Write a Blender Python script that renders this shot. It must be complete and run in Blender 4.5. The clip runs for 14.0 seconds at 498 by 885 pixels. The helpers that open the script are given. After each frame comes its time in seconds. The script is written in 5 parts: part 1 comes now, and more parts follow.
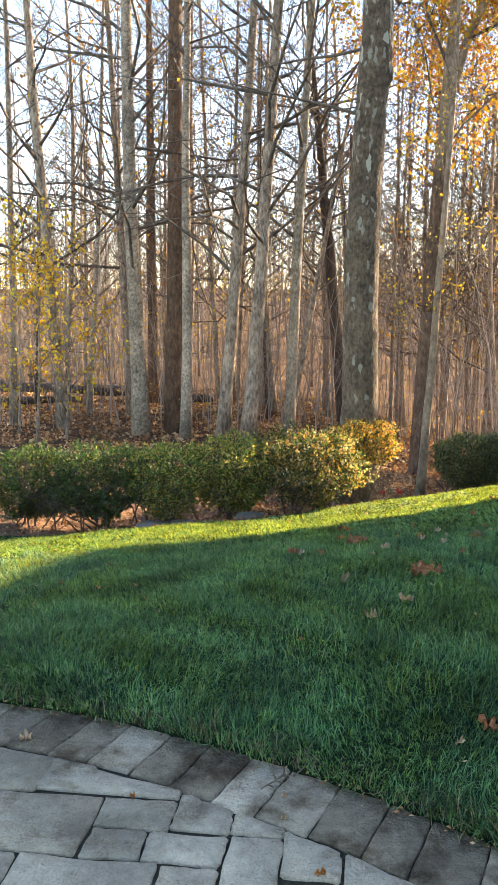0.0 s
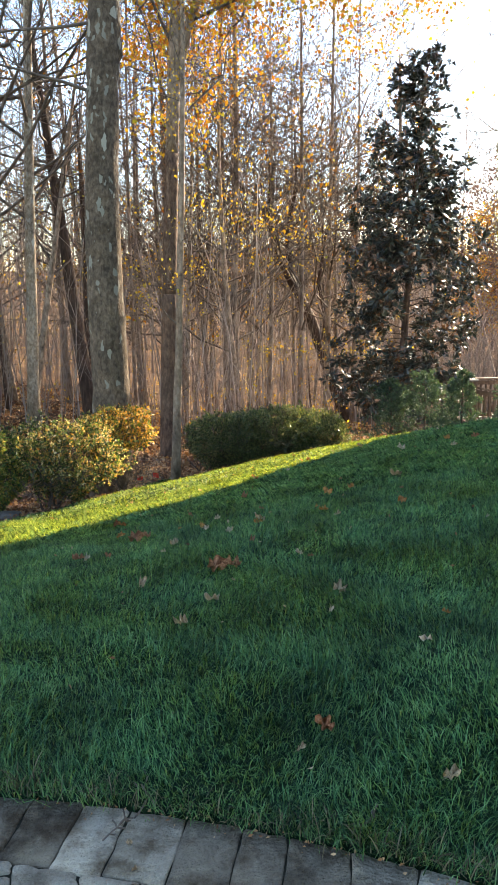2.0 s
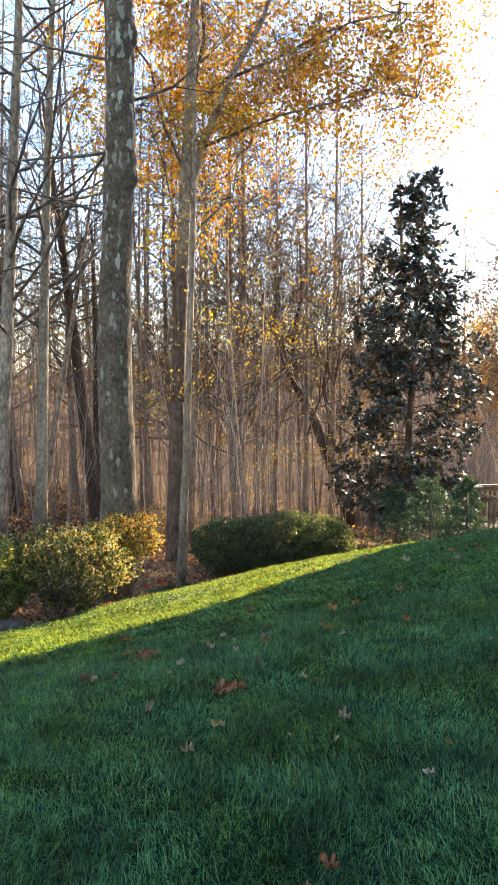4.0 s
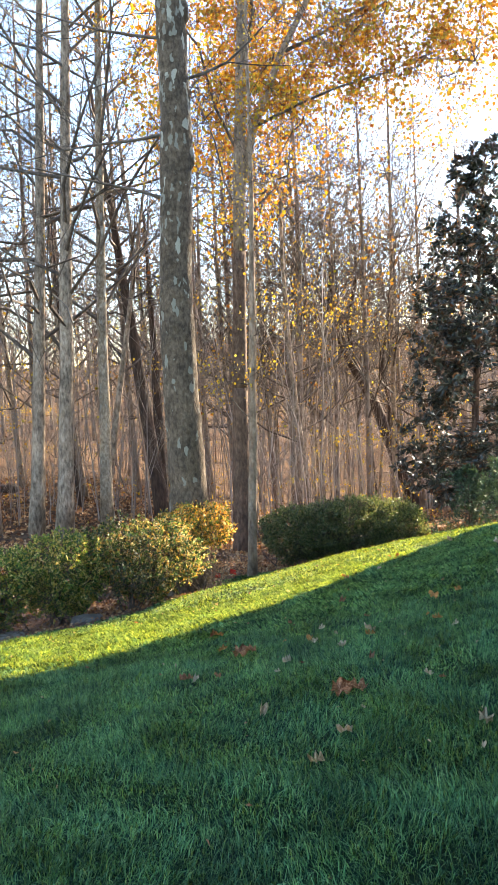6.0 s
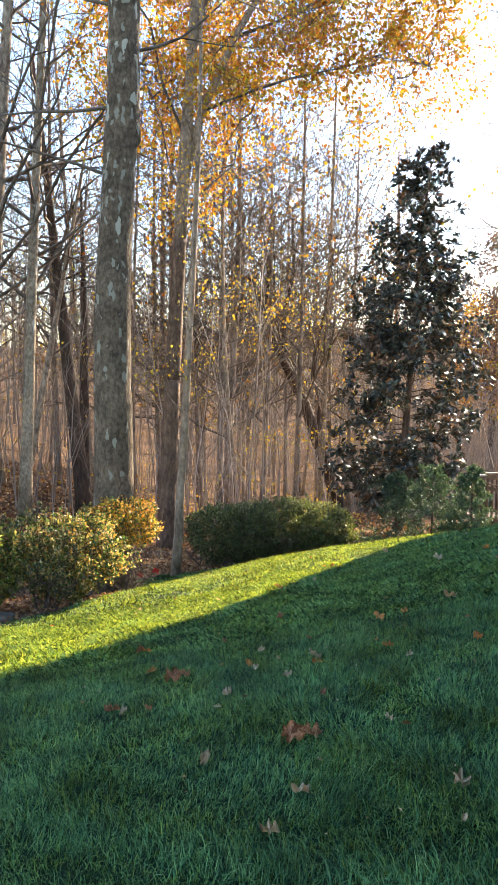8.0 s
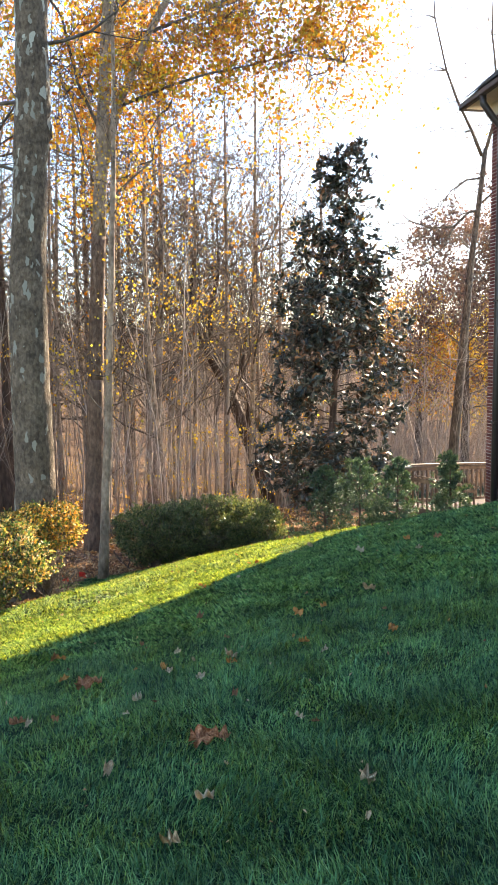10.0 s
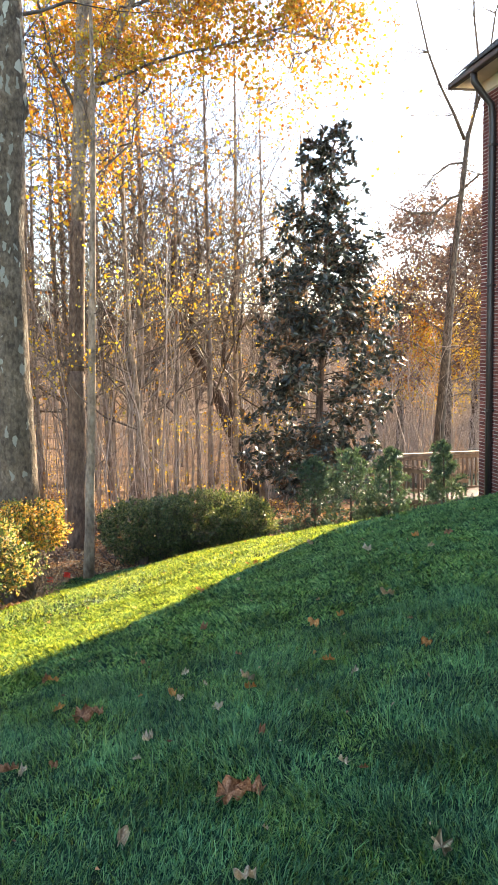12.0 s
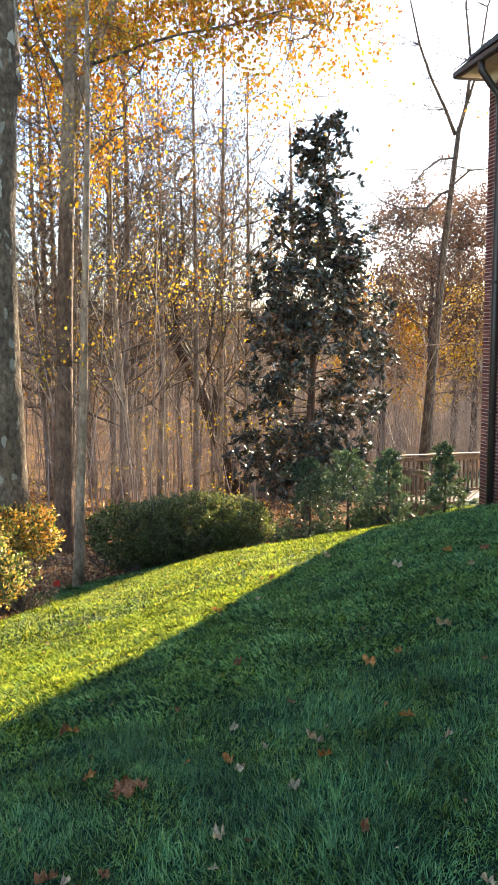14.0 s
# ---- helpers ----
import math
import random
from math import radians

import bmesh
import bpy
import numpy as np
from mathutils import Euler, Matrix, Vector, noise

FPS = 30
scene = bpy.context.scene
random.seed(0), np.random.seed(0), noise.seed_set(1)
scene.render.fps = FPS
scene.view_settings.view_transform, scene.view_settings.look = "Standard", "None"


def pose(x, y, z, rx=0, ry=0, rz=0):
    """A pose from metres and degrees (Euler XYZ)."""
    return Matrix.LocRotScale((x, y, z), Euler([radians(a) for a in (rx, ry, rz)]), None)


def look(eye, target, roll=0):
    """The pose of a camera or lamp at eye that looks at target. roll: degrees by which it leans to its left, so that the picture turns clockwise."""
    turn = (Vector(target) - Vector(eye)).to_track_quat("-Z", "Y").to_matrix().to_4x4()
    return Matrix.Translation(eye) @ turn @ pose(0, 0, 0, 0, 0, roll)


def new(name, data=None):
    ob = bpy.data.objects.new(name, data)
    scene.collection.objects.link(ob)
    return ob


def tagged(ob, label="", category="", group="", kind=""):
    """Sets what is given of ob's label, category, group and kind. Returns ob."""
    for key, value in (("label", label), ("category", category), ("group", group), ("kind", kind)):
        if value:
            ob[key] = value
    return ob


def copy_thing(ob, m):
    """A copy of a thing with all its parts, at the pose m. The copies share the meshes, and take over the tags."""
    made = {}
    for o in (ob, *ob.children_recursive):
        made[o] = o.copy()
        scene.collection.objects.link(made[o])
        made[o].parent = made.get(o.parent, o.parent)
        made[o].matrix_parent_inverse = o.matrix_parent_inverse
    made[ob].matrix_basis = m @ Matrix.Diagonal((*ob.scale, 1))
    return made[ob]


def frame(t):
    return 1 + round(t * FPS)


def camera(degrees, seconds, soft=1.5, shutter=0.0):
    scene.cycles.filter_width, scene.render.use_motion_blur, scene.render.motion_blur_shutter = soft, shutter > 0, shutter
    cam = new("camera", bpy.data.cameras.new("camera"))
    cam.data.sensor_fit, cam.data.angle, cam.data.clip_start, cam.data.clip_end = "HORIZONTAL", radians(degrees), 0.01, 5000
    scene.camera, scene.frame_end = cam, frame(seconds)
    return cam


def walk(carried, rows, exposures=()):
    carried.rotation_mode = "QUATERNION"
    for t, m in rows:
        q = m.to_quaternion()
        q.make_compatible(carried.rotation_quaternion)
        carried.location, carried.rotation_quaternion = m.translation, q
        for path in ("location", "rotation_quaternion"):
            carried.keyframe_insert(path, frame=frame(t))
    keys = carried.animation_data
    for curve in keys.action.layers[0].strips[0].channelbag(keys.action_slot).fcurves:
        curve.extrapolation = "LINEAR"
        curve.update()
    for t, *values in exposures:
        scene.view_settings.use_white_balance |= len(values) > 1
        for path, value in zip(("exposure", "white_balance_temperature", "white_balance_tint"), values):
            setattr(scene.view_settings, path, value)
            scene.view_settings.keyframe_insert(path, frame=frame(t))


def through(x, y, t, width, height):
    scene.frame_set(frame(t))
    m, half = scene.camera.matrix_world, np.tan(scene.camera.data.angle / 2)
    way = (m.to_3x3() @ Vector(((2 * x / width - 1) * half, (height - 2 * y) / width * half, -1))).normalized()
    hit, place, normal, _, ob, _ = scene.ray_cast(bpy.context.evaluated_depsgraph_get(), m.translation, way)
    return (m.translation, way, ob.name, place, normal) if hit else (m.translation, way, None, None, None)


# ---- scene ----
cam = camera(32.9, 14.0, soft=1.1)
PATH = [
    (0, (0.207, 0.075, 1.44), (-0.044, 2.031, 1.102), -0.1),
    (0.5, (0.149, 0.245, 1.447), (-0.078, 2.201, 1.095), -1.7),
    (1, (0.094, 0.332, 1.446), (0.043, 2.296, 1.07), -1.3),
    (1.5, (-0.014, 0.301, 1.473), (0.344, 2.23, 1.085), -1.0),
    (2, (-0.014, 0.3, 1.481), (0.343, 2.229, 1.094), -0.9),
    (2.2, (0.009, 0.299, 1.487), (0.369, 2.229, 1.105), -0.9),
    (4.3, (-0.068, 0.163, 1.638), (0.272, 2.13, 1.513), -0.3),
    (4.5, (-0.094, 0.166, 1.64), (0.197, 2.142, 1.524), -0.6),
    (5, (-0.215, 0.188, 1.62), (0.064, 2.165, 1.508), -2.2),
    (5.5, (-0.26, 0.319, 1.588), (0.041, 2.29, 1.444), -2.6),
    (6, (-0.24, 0.546, 1.573), (-0.012, 2.525, 1.394), -3.1),
    (6.5, (-0.279, 0.686, 1.577), (-0.054, 2.663, 1.38), -2.6),
    (7, (-0.363, 0.832, 1.589), (0.078, 2.772, 1.388), -0.9),
    (7.5, (-0.396, 0.937, 1.576), (0.106, 2.863, 1.376), 0.6),
    (8, (-0.302, 1.062, 1.584), (0.104, 3.011, 1.386), 0.7),
    (8.5, (-0.226, 1.123, 1.582), (0.184, 3.071, 1.387), 1.0),
    (9, (-0.227, 1.106, 1.591), (0.253, 3.038, 1.398), 0.7),
    (9.2, (-0.216, 1.089, 1.593), (0.343, 2.999, 1.399), 0.5),
    (11.3, (-0.102, 1.37, 1.536), (0.432, 3.285, 1.32), -1.9),
    (11.5, (-0.122, 1.451, 1.542), (0.438, 3.359, 1.323), -1.5),
    (12, (-0.179, 1.664, 1.551), (0.428, 3.557, 1.324), -1.1),
    (12.5, (-0.168, 1.924, 1.538), (0.438, 3.816, 1.304), -0.9),
    (13, (-0.156, 2.156, 1.539), (0.438, 4.052, 1.305), -0.8),
    (13.5, (-0.264, 2.327, 1.56), (0.333, 4.221, 1.322), -0.8),
    (14, (-0.348, 2.427, 1.567), (0.317, 4.298, 1.329), -0.4),
]

walk(cam, [(t, look(eye, target, roll)) for t, eye, target, roll in PATH],
     [(0.0, 2.95, 7050, 14), (2.0, 2.7, 6600, 12), (5.0, 2.63, 6350, 12), (6.0, 2.97, 6300, 12), (7.5, 2.82, 6400, 12), (9.0, 2.78, 6400, 12), (11.5, 3.2, 6600, 12), (12.5, 3.16, 6700, 12), (14.0, 2.8, 6650, 12)])
# ---------- world, sun, exposure ----------
SUN_AZ, SUN_EL = 45.8, 25.2  # degrees: to the right of straight ahead (+y), and above the horizon
world = bpy.data.worlds.new("sky")
scene.world = world
world.use_nodes = True
wn = world.node_tree.nodes
sky = wn.new("ShaderNodeTexSky")
sky.sky_type = "NISHITA"
sky.sun_disc = False
sky.sun_elevation, sky.sun_rotation = radians(SUN_EL), radians(SUN_AZ)
sky.air_density, sky.dust_density, sky.ozone_density = 1.0, 0.25, 1.4
wn["Background"].inputs["Strength"].default_value = 0.09
world.node_tree.links.new(sky.outputs["Color"], wn["Background"].inputs["Color"])
sun_data = bpy.data.lights.new("sun", "SUN")
sun_data.energy, sun_data.angle, sun_data.color = 5.0, radians(0.55), (1.0, 0.84, 0.60)
sun = new("sun", sun_data)
sun_way = Vector((math.sin(radians(SUN_AZ)) * math.cos(radians(SUN_EL)), math.cos(radians(SUN_AZ)) * math.cos(radians(SUN_EL)), math.sin(radians(SUN_EL))))
sun.matrix_world = look(tuple(sun_way * 60), (0, 0, 0))

# ---------- the lie of the land ----------


def smooth(a, b, v):
    u = np.clip((v - a) / (b - a), 0.0, 1.0)
    return u * u * (3 - 2 * u)


def patio_edge(x):
    """y of the patio's curved rim."""
    x = np.clip(x, -1.47, 3.0)
    return 2.5 - 0.44 * x - 0.15 * x * x


def lawn_z(x, y):
    """The lawn: a low swell beside the patio that falls away to the woods."""
    x, y = np.clip(x, -7.0, 14.0), np.clip(y, 1.0, 22.0)
    q = 0.309 + 0.0505 * x - 0.0526 * y + 0.0011 * x * x + 0.0089 * x * y - 0.0085 * y * y
    q = q + 0.09 * np.exp(-(((y - 4.6) / 1.0) ** 2)) * np.exp(-(((x - 0.3) / 1.5) ** 2))
    q = q - 0.13 * np.exp(-(((y - 9.3) / 1.5) ** 2)) * np.exp(-((x / 1.5) ** 2))
    q = q - 0.022 * smooth(2.5, 5.5, x) * np.minimum(6.0, np.maximum(0.0, 0.56 * x + 0.83 * y - 10.4)) ** 2
    u = smooth(0.0, 1.0, y - patio_edge(x))
    return 0.02 * (1 - u) + q * u


def woods_z(x, y):
    """The woods' floor: it sinks to a hollow, more steeply on the right, and climbs again far off."""
    side = smooth(-0.15, 0.2, x / np.maximum(y, 6.0))
    w = -1.7 - 0.4 * side - (0.03 + 0.10 * side) * np.maximum(0.0, np.minimum(y, 46.0) - 15.0)
    hill = smooth(-0.1, 0.15, x / np.maximum(y, 6.0))
    return w + 0.05 * np.maximum(0.0, np.minimum(y, 190.0) - 62.0) + 0.06 * (1 + 0.35 * np.sin(x / 37.0) + 0.2 * np.sin(x / 15.0 + 1.0)) * hill * np.maximum(0.0, np.minimum(y, 270.0) - 130.0)


def ground_z(x, y):
    u = smooth(0.0, 5.5, y - 11.2 - 0.75 * np.clip(x, -5.0, 8.0))
    return lawn_z(x, y) * (1 - u) + woods_z(x, y) * u


def lawn_edge(x):
    """y at which the grass gives way to the mulched bed and the woods."""
    return np.interp(x, [-9, -4, -2.7, -1.3, -0.5, 0.2, 0.42, 1.2, 2.3, 4.3, 6.3, 9, 14], [10.9, 10.7, 10.5, 10.5, 11.0, 12.4, 14.4, 15.0, 15.6, 16.8, 17.9, 18.6, 19])


def lies(x, y, up=0.0):
    return (x, y, float(ground_z(x, y)) + up)

# ---------- materials ----------


def material(name, colours, scale=8.0, rough=0.8, bump=0.3, stretch=(1, 1, 1), island=0.0, piece=0.0, through=0.0, spec=0.3, metal=0.0, broad=0.35, grain=5.0, coat=0.0, stops=None, glow=(1.35, 1.25, 0.7)):
    """A surface with a noise of fine grain, broad stains, and variation from leaf to leaf (island) or from piece to piece."""
    m = bpy.data.materials.new(name)
    m.use_nodes = True
    nt = m.node_tree
    n, link = nt.nodes, nt.links.new
    bsdf = n["Principled BSDF"]
    where = n.new("ShaderNodeTexCoord")
    turn = n.new("ShaderNodeMapping")
    turn.inputs["Scale"].default_value = stretch
    link(where.outputs["Object"], turn.inputs["Vector"])
    fine, wide = n.new("ShaderNodeTexNoise"), n.new("ShaderNodeTexNoise")
    fine.inputs["Scale"].default_value, fine.inputs["Detail"].default_value, fine.inputs["Roughness"].default_value = scale, 7.0, 0.62
    wide.inputs["Scale"].default_value, wide.inputs["Detail"].default_value = scale * 0.13, 3.0
    link(turn.outputs["Vector"], fine.inputs["Vector"])
    link(where.outputs["Object"], wide.inputs["Vector"])
    value = fine.outputs["Fac"]
    if island or piece:
        rand = n.new("ShaderNodeNewGeometry").outputs["Random Per Island"] if island else n.new("ShaderNodeObjectInfo").outputs["Random"]
        blend = n.new("ShaderNodeMix")
        blend.inputs["Factor"].default_value = island or piece
        link(value, blend.inputs["A"])
        link(rand, blend.inputs["B"])
        value = blend.outputs["Result"]
    ramp = n.new("ShaderNodeValToRGB")
    ramp.color_ramp.interpolation = "LINEAR"
    lo, hi = (0.12, 0.88) if (island or piece) else (0.3, 0.7)
    while len(ramp.color_ramp.elements) < len(colours):
        ramp.color_ramp.elements.new(0.5)
    for k, c in enumerate(colours):
        ramp.color_ramp.elements[k].position = stops[k] if stops else lo + (hi - lo) * k / max(1, len(colours) - 1)
        ramp.color_ramp.elements[k].color = (*c, 1)
    link(value, ramp.inputs["Fac"])
    stain = n.new("ShaderNodeMapRange")
    stain.inputs["From Min"].default_value, stain.inputs["From Max"].default_value = 0.3, 0.7
    stain.inputs["To Min"].default_value, stain.inputs["To Max"].default_value = 1 - broad, 1 + broad
    link(wide.outputs["Fac"], stain.inputs["Value"])
    tone = n.new("ShaderNodeVectorMath")
    tone.operation = "SCALE"
    link(ramp.outputs["Color"], tone.inputs[0])
    link(stain.outputs["Result"], tone.inputs["Scale"])
    link(tone.outputs["Vector"], bsdf.inputs["Base Color"])
    bsdf.inputs["Roughness"].default_value, bsdf.inputs["Metallic"].default_value = rough, metal
    bsdf.inputs["Specular IOR Level"].default_value = spec
    bsdf.inputs["Coat Weight"].default_value = coat
    if bump:
        b = n.new("ShaderNodeBump")
        b.inputs["Strength"].default_value, b.inputs["Distance"].default_value = bump, 0.02
        rough_n = n.new("ShaderNodeTexNoise")
        rough_n.inputs["Scale"].default_value, rough_n.inputs["Detail"].default_value = scale * grain * 0.4, 5.0
        link(turn.outputs["Vector"], rough_n.inputs["Vector"])
        link(rough_n.outputs["Fac"], b.inputs["Height"])
        link(b.outputs["Normal"], bsdf.inputs["Normal"])
    if through:
        out = n["Material Output"]
        thin, mix = n.new("ShaderNodeBsdfTranslucent"), n.new("ShaderNodeMixShader")
        bright = n.new("ShaderNodeVectorMath")
        bright.operation = "MULTIPLY"
        bright.inputs[1].default_value = glow
        link(tone.outputs["Vector"], bright.inputs[0])
        link(bright.outputs["Vector"], thin.inputs["Color"])
        mix.inputs["Fac"].default_value = through
        link(bsdf.outputs["BSDF"], mix.inputs[1])
        link(thin.outputs["BSDF"], mix.inputs[2])
        link(mix.outputs["Shader"], out.inputs["Surface"])
    return m


def bark_patches(name, base, patch, amount):
    """Bark that flakes in plates: dark scales low down, and pale bare patches that grow more frequent with height."""
    m = material(name, base, scale=20, bump=1.0, stretch=(1, 1, 0.6), rough=0.92)
    n, link = m.node_tree.nodes, m.node_tree.links.new
    bsdf = n["Principled BSDF"]
    colour = bsdf.inputs["Base Color"].links[0].from_socket
    where = n.new("ShaderNodeTexCoord")
    height = n.new("ShaderNodeSeparateXYZ")
    link(where.outputs["Object"], height.inputs["Vector"])
    warp = n.new("ShaderNodeTexNoise")
    warp.inputs["Scale"].default_value, warp.inputs["Detail"].default_value = 9.0, 4.0
    bent = n.new("ShaderNodeMix")
    bent.data_type, bent.inputs["Factor"].default_value = "VECTOR", 0.09
    link(where.outputs["Object"], warp.inputs["Vector"])
    link(where.outputs["Object"], bent.inputs[4])
    link(warp.outputs["Color"], bent.inputs[5])
    # plates of two sizes: small grey-olive scales, and large bare patches
    for size, tint, low, high, squash in ((34.0, (0.8, 0.77, 0.72), 0.6, 0.5, 0.55), (22.0, tuple(c * 0.62 for c in patch), 1.0, amount + 0.2, 0.42), (17.0, patch, 1.05, amount + 0.27, 0.33)):
        turn = n.new("ShaderNodeMapping")
        turn.inputs["Scale"].default_value = (1, 1, squash)
        cell = n.new("ShaderNodeTexVoronoi")
        cell.inputs["Scale"].default_value = size
        link(bent.outputs[1], turn.inputs["Vector"])
        link(turn.outputs["Vector"], cell.inputs["Vector"])
        chance = n.new("ShaderNodeSeparateColor")
        link(cell.outputs["Color"], chance.inputs["Color"])
        rise = n.new("ShaderNodeMapRange")
        rise.inputs["From Min"].default_value, rise.inputs["From Max"].default_value = -1.0, 9.0
        rise.inputs["To Min"].default_value, rise.inputs["To Max"].default_value = low, high
        link(height.outputs["Z"], rise.inputs["Value"])
        gate = n.new("ShaderNodeMath")
        gate.operation = "GREATER_THAN"
        link(chance.outputs["Red"], gate.inputs[0])
        link(rise.outputs["Result"], gate.inputs[1])
        mix = n.new("ShaderNodeMix")
        mix.data_type = "RGBA"
        if size > 30:
            mix.blend_type = "MULTIPLY"
        mix.inputs[7].default_value = (*tint, 1)
        link(gate.outputs["Value"], mix.inputs["Factor"])
        link(colour, mix.inputs[6])
        colour = mix.outputs[2]
    link(colour, bsdf.inputs["Base Color"])
    return m


def stained(m, where_dark):
    """Adds old damp stains with ragged rims, and pale and dark specks of grit."""
    n, link = m.node_tree.nodes, m.node_tree.links.new
    bsdf = n["Principled BSDF"]
    colour = bsdf.inputs["Base Color"].links[0].from_socket
    where = n.new("ShaderNodeTexCoord")
    for scale, lo, hi, tint, detail in ((5.5, where_dark, where_dark + 0.16, (0.36, 0.31, 0.26, 1), 8.0), (230.0, 0.60, 0.70, (0.55, 0.54, 0.52, 1), 2.0), (190.0, 0.36, 0.28, (1.45, 1.45, 1.42, 1), 2.0)):
        spot, cut, mix = n.new("ShaderNodeTexNoise"), n.new("ShaderNodeMapRange"), n.new("ShaderNodeMix")
        spot.inputs["Scale"].default_value, spot.inputs["Detail"].default_value, spot.inputs["Roughness"].default_value = scale, detail, 0.65
        cut.inputs["From Min"].default_value, cut.inputs["From Max"].default_value = lo, hi
        mix.data_type, mix.blend_type = "RGBA", "MULTIPLY"
        mix.inputs[7].default_value = tint
        link(where.outputs["Object"], spot.inputs["Vector"])
        link(spot.outputs["Fac"], cut.inputs["Value"])
        link(cut.outputs["Result"], mix.inputs["Factor"])
        link(colour, mix.inputs[6])
        colour = mix.outputs[2]
    link(colour, bsdf.inputs["Base Color"])
    return m


# soil near black: the shade between grass blades is put into its colour
M_SHADED_SOIL = material("shaded_lawn_soil", [(0.006, 0.012, 0.006), (0.012, 0.024, 0.010), (0.025, 0.034, 0.016)], scale=14, bump=0.6, rough=1.0, spec=0.05)
M_MULCH = material("mulch", [(0.065, 0.037, 0.023), (0.16, 0.092, 0.058), (0.29, 0.175, 0.112)], scale=22, bump=1.0, rough=1.0, spec=0.05)
M_LITTER = material("leaf_litter", [(0.05, 0.031, 0.021), (0.10, 0.064, 0.042), (0.165, 0.108, 0.07)], scale=9, bump=1.0, rough=1.0, spec=0.0)
M_GRASS = material("grass", [(0.004, 0.016, 0.007), (0.018, 0.064, 0.026), (0.051, 0.164, 0.067), (0.098, 0.245, 0.115), (0.18, 0.34, 0.19)], scale=22, island=0.36, through=0.24, rough=0.45, spec=0.13, bump=0, broad=0.42, stops=(0.30, 0.42, 0.54, 0.68, 0.86), glow=(7.6, 2.85, 0.12))
M_PAVER = stained(material("paver", [(0.173, 0.143, 0.099), (0.293, 0.25, 0.179), (0.386, 0.335, 0.247), (0.485, 0.427, 0.324)], scale=26, piece=0.25, bump=1.0, rough=0.9, broad=0.35, spec=0.15, grain=9.0), 0.55)
M_PAVER_EDGE = stained(material("paver_edge", [(0.1, 0.075, 0.049), (0.206, 0.17, 0.119), (0.333, 0.284, 0.207), (0.479, 0.419, 0.318)], scale=24, piece=0.5, bump=1.0, rough=0.9, broad=0.35, spec=0.15, grain=9.0), 0.47)
M_JOINT = material("joint_sand", [(0.012, 0.013, 0.007), (0.026, 0.025, 0.015), (0.045, 0.04, 0.026)], scale=40, bump=0.9, rough=1.0)
M_BARK = material("bark_grey", [(0.08, 0.056, 0.037), (0.265, 0.193, 0.132), (0.45, 0.345, 0.25)], scale=18, bump=1.0, stretch=(1, 1, 0.4), rough=0.9)
M_BARK_BROWN = material("bark_brown", [(0.036, 0.023, 0.016), (0.072, 0.046, 0.032), (0.12, 0.08, 0.057)], scale=18, bump=1.0, stretch=(1, 1, 0.2), rough=0.92)
M_BARK_PALE = material("bark_pale", [(0.10, 0.07, 0.046), (0.31, 0.236, 0.165), (0.50, 0.405, 0.30)], scale=18, bump=0.8, stretch=(1, 1, 0.9), rough=0.85)
M_BARK_SYC = bark_patches("bark_sycamore", [(0.055, 0.037, 0.024), (0.122, 0.085, 0.054), (0.195, 0.14, 0.092)], (0.38, 0.335, 0.25), 0.56)
M_BARK_SYC_PALE = bark_patches("bark_sycamore_pale", [(0.15, 0.112, 0.075), (0.28, 0.215, 0.148), (0.40, 0.32, 0.23)], (0.48, 0.42, 0.33), 0.56)
M_TWIG = material("twig", [(0.06, 0.043, 0.032), (0.12, 0.09, 0.066), (0.195, 0.15, 0.112)], scale=6, bump=0, rough=0.9)
M_BARK_WOOD = material("bark_wood", [(0.09, 0.062, 0.044), (0.22, 0.16, 0.117), (0.35, 0.272, 0.205)], scale=12, bump=0.8, stretch=(1, 1, 0.4), rough=0.9)
M_BARK_RUST = material("bark_rust", [(0.055, 0.03, 0.017), (0.125, 0.07, 0.041), (0.205, 0.125, 0.075)], scale=17, bump=0.9, stretch=(1, 1, 0.4), rough=0.9)
M_BARK_TAN = material("bark_tan", [(0.13, 0.085, 0.053), (0.26, 0.178, 0.115), (0.39, 0.285, 0.195)], scale=16, bump=0.8, stretch=(1, 1, 0.5), rough=0.9)
M_BARK_DARK = material("bark_dark", [(0.035, 0.024, 0.017), (0.10, 0.072, 0.05), (0.19, 0.145, 0.105)], scale=14, bump=1.0, stretch=(1, 1, 0.4), rough=0.9)
M_TWIG_FAR = material("twig_far", [(0.174, 0.132, 0.106), (0.296, 0.233, 0.19), (0.409, 0.335, 0.278)], scale=3, bump=0, rough=1.0, island=0.5, spec=0.05)
M_LEAF_GOLD = material("leaf_gold", [(0.27, 0.08, 0.010), (0.43, 0.18, 0.016), (0.46, 0.28, 0.022), (0.26, 0.26, 0.03)], scale=1.2, island=0.75, through=0.3, rough=0.6, bump=0, broad=0.3, glow=(1.45, 1.35, 0.6))
M_LEAF_YELLOW = material("leaf_yellow", [(0.36, 0.17, 0.015), (0.52, 0.31, 0.02), (0.55, 0.39, 0.04), (0.42, 0.36, 0.05)], scale=1.2, island=0.75, through=0.45, rough=0.6, bump=0, broad=0.15)
M_LEAF_MAUVE = material("leaf_mauve", [(0.09, 0.052, 0.045), (0.15, 0.088, 0.072), (0.22, 0.13, 0.095)], scale=1.2, island=0.75, through=0.25, rough=0.7, bump=0, broad=0.2)
M_LEAF_TAN = material("leaf_tan", [(0.10, 0.055, 0.034), (0.17, 0.092, 0.05), (0.26, 0.15, 0.06)], scale=1.2, island=0.75, through=0.45, rough=0.7, bump=0, broad=0.2)
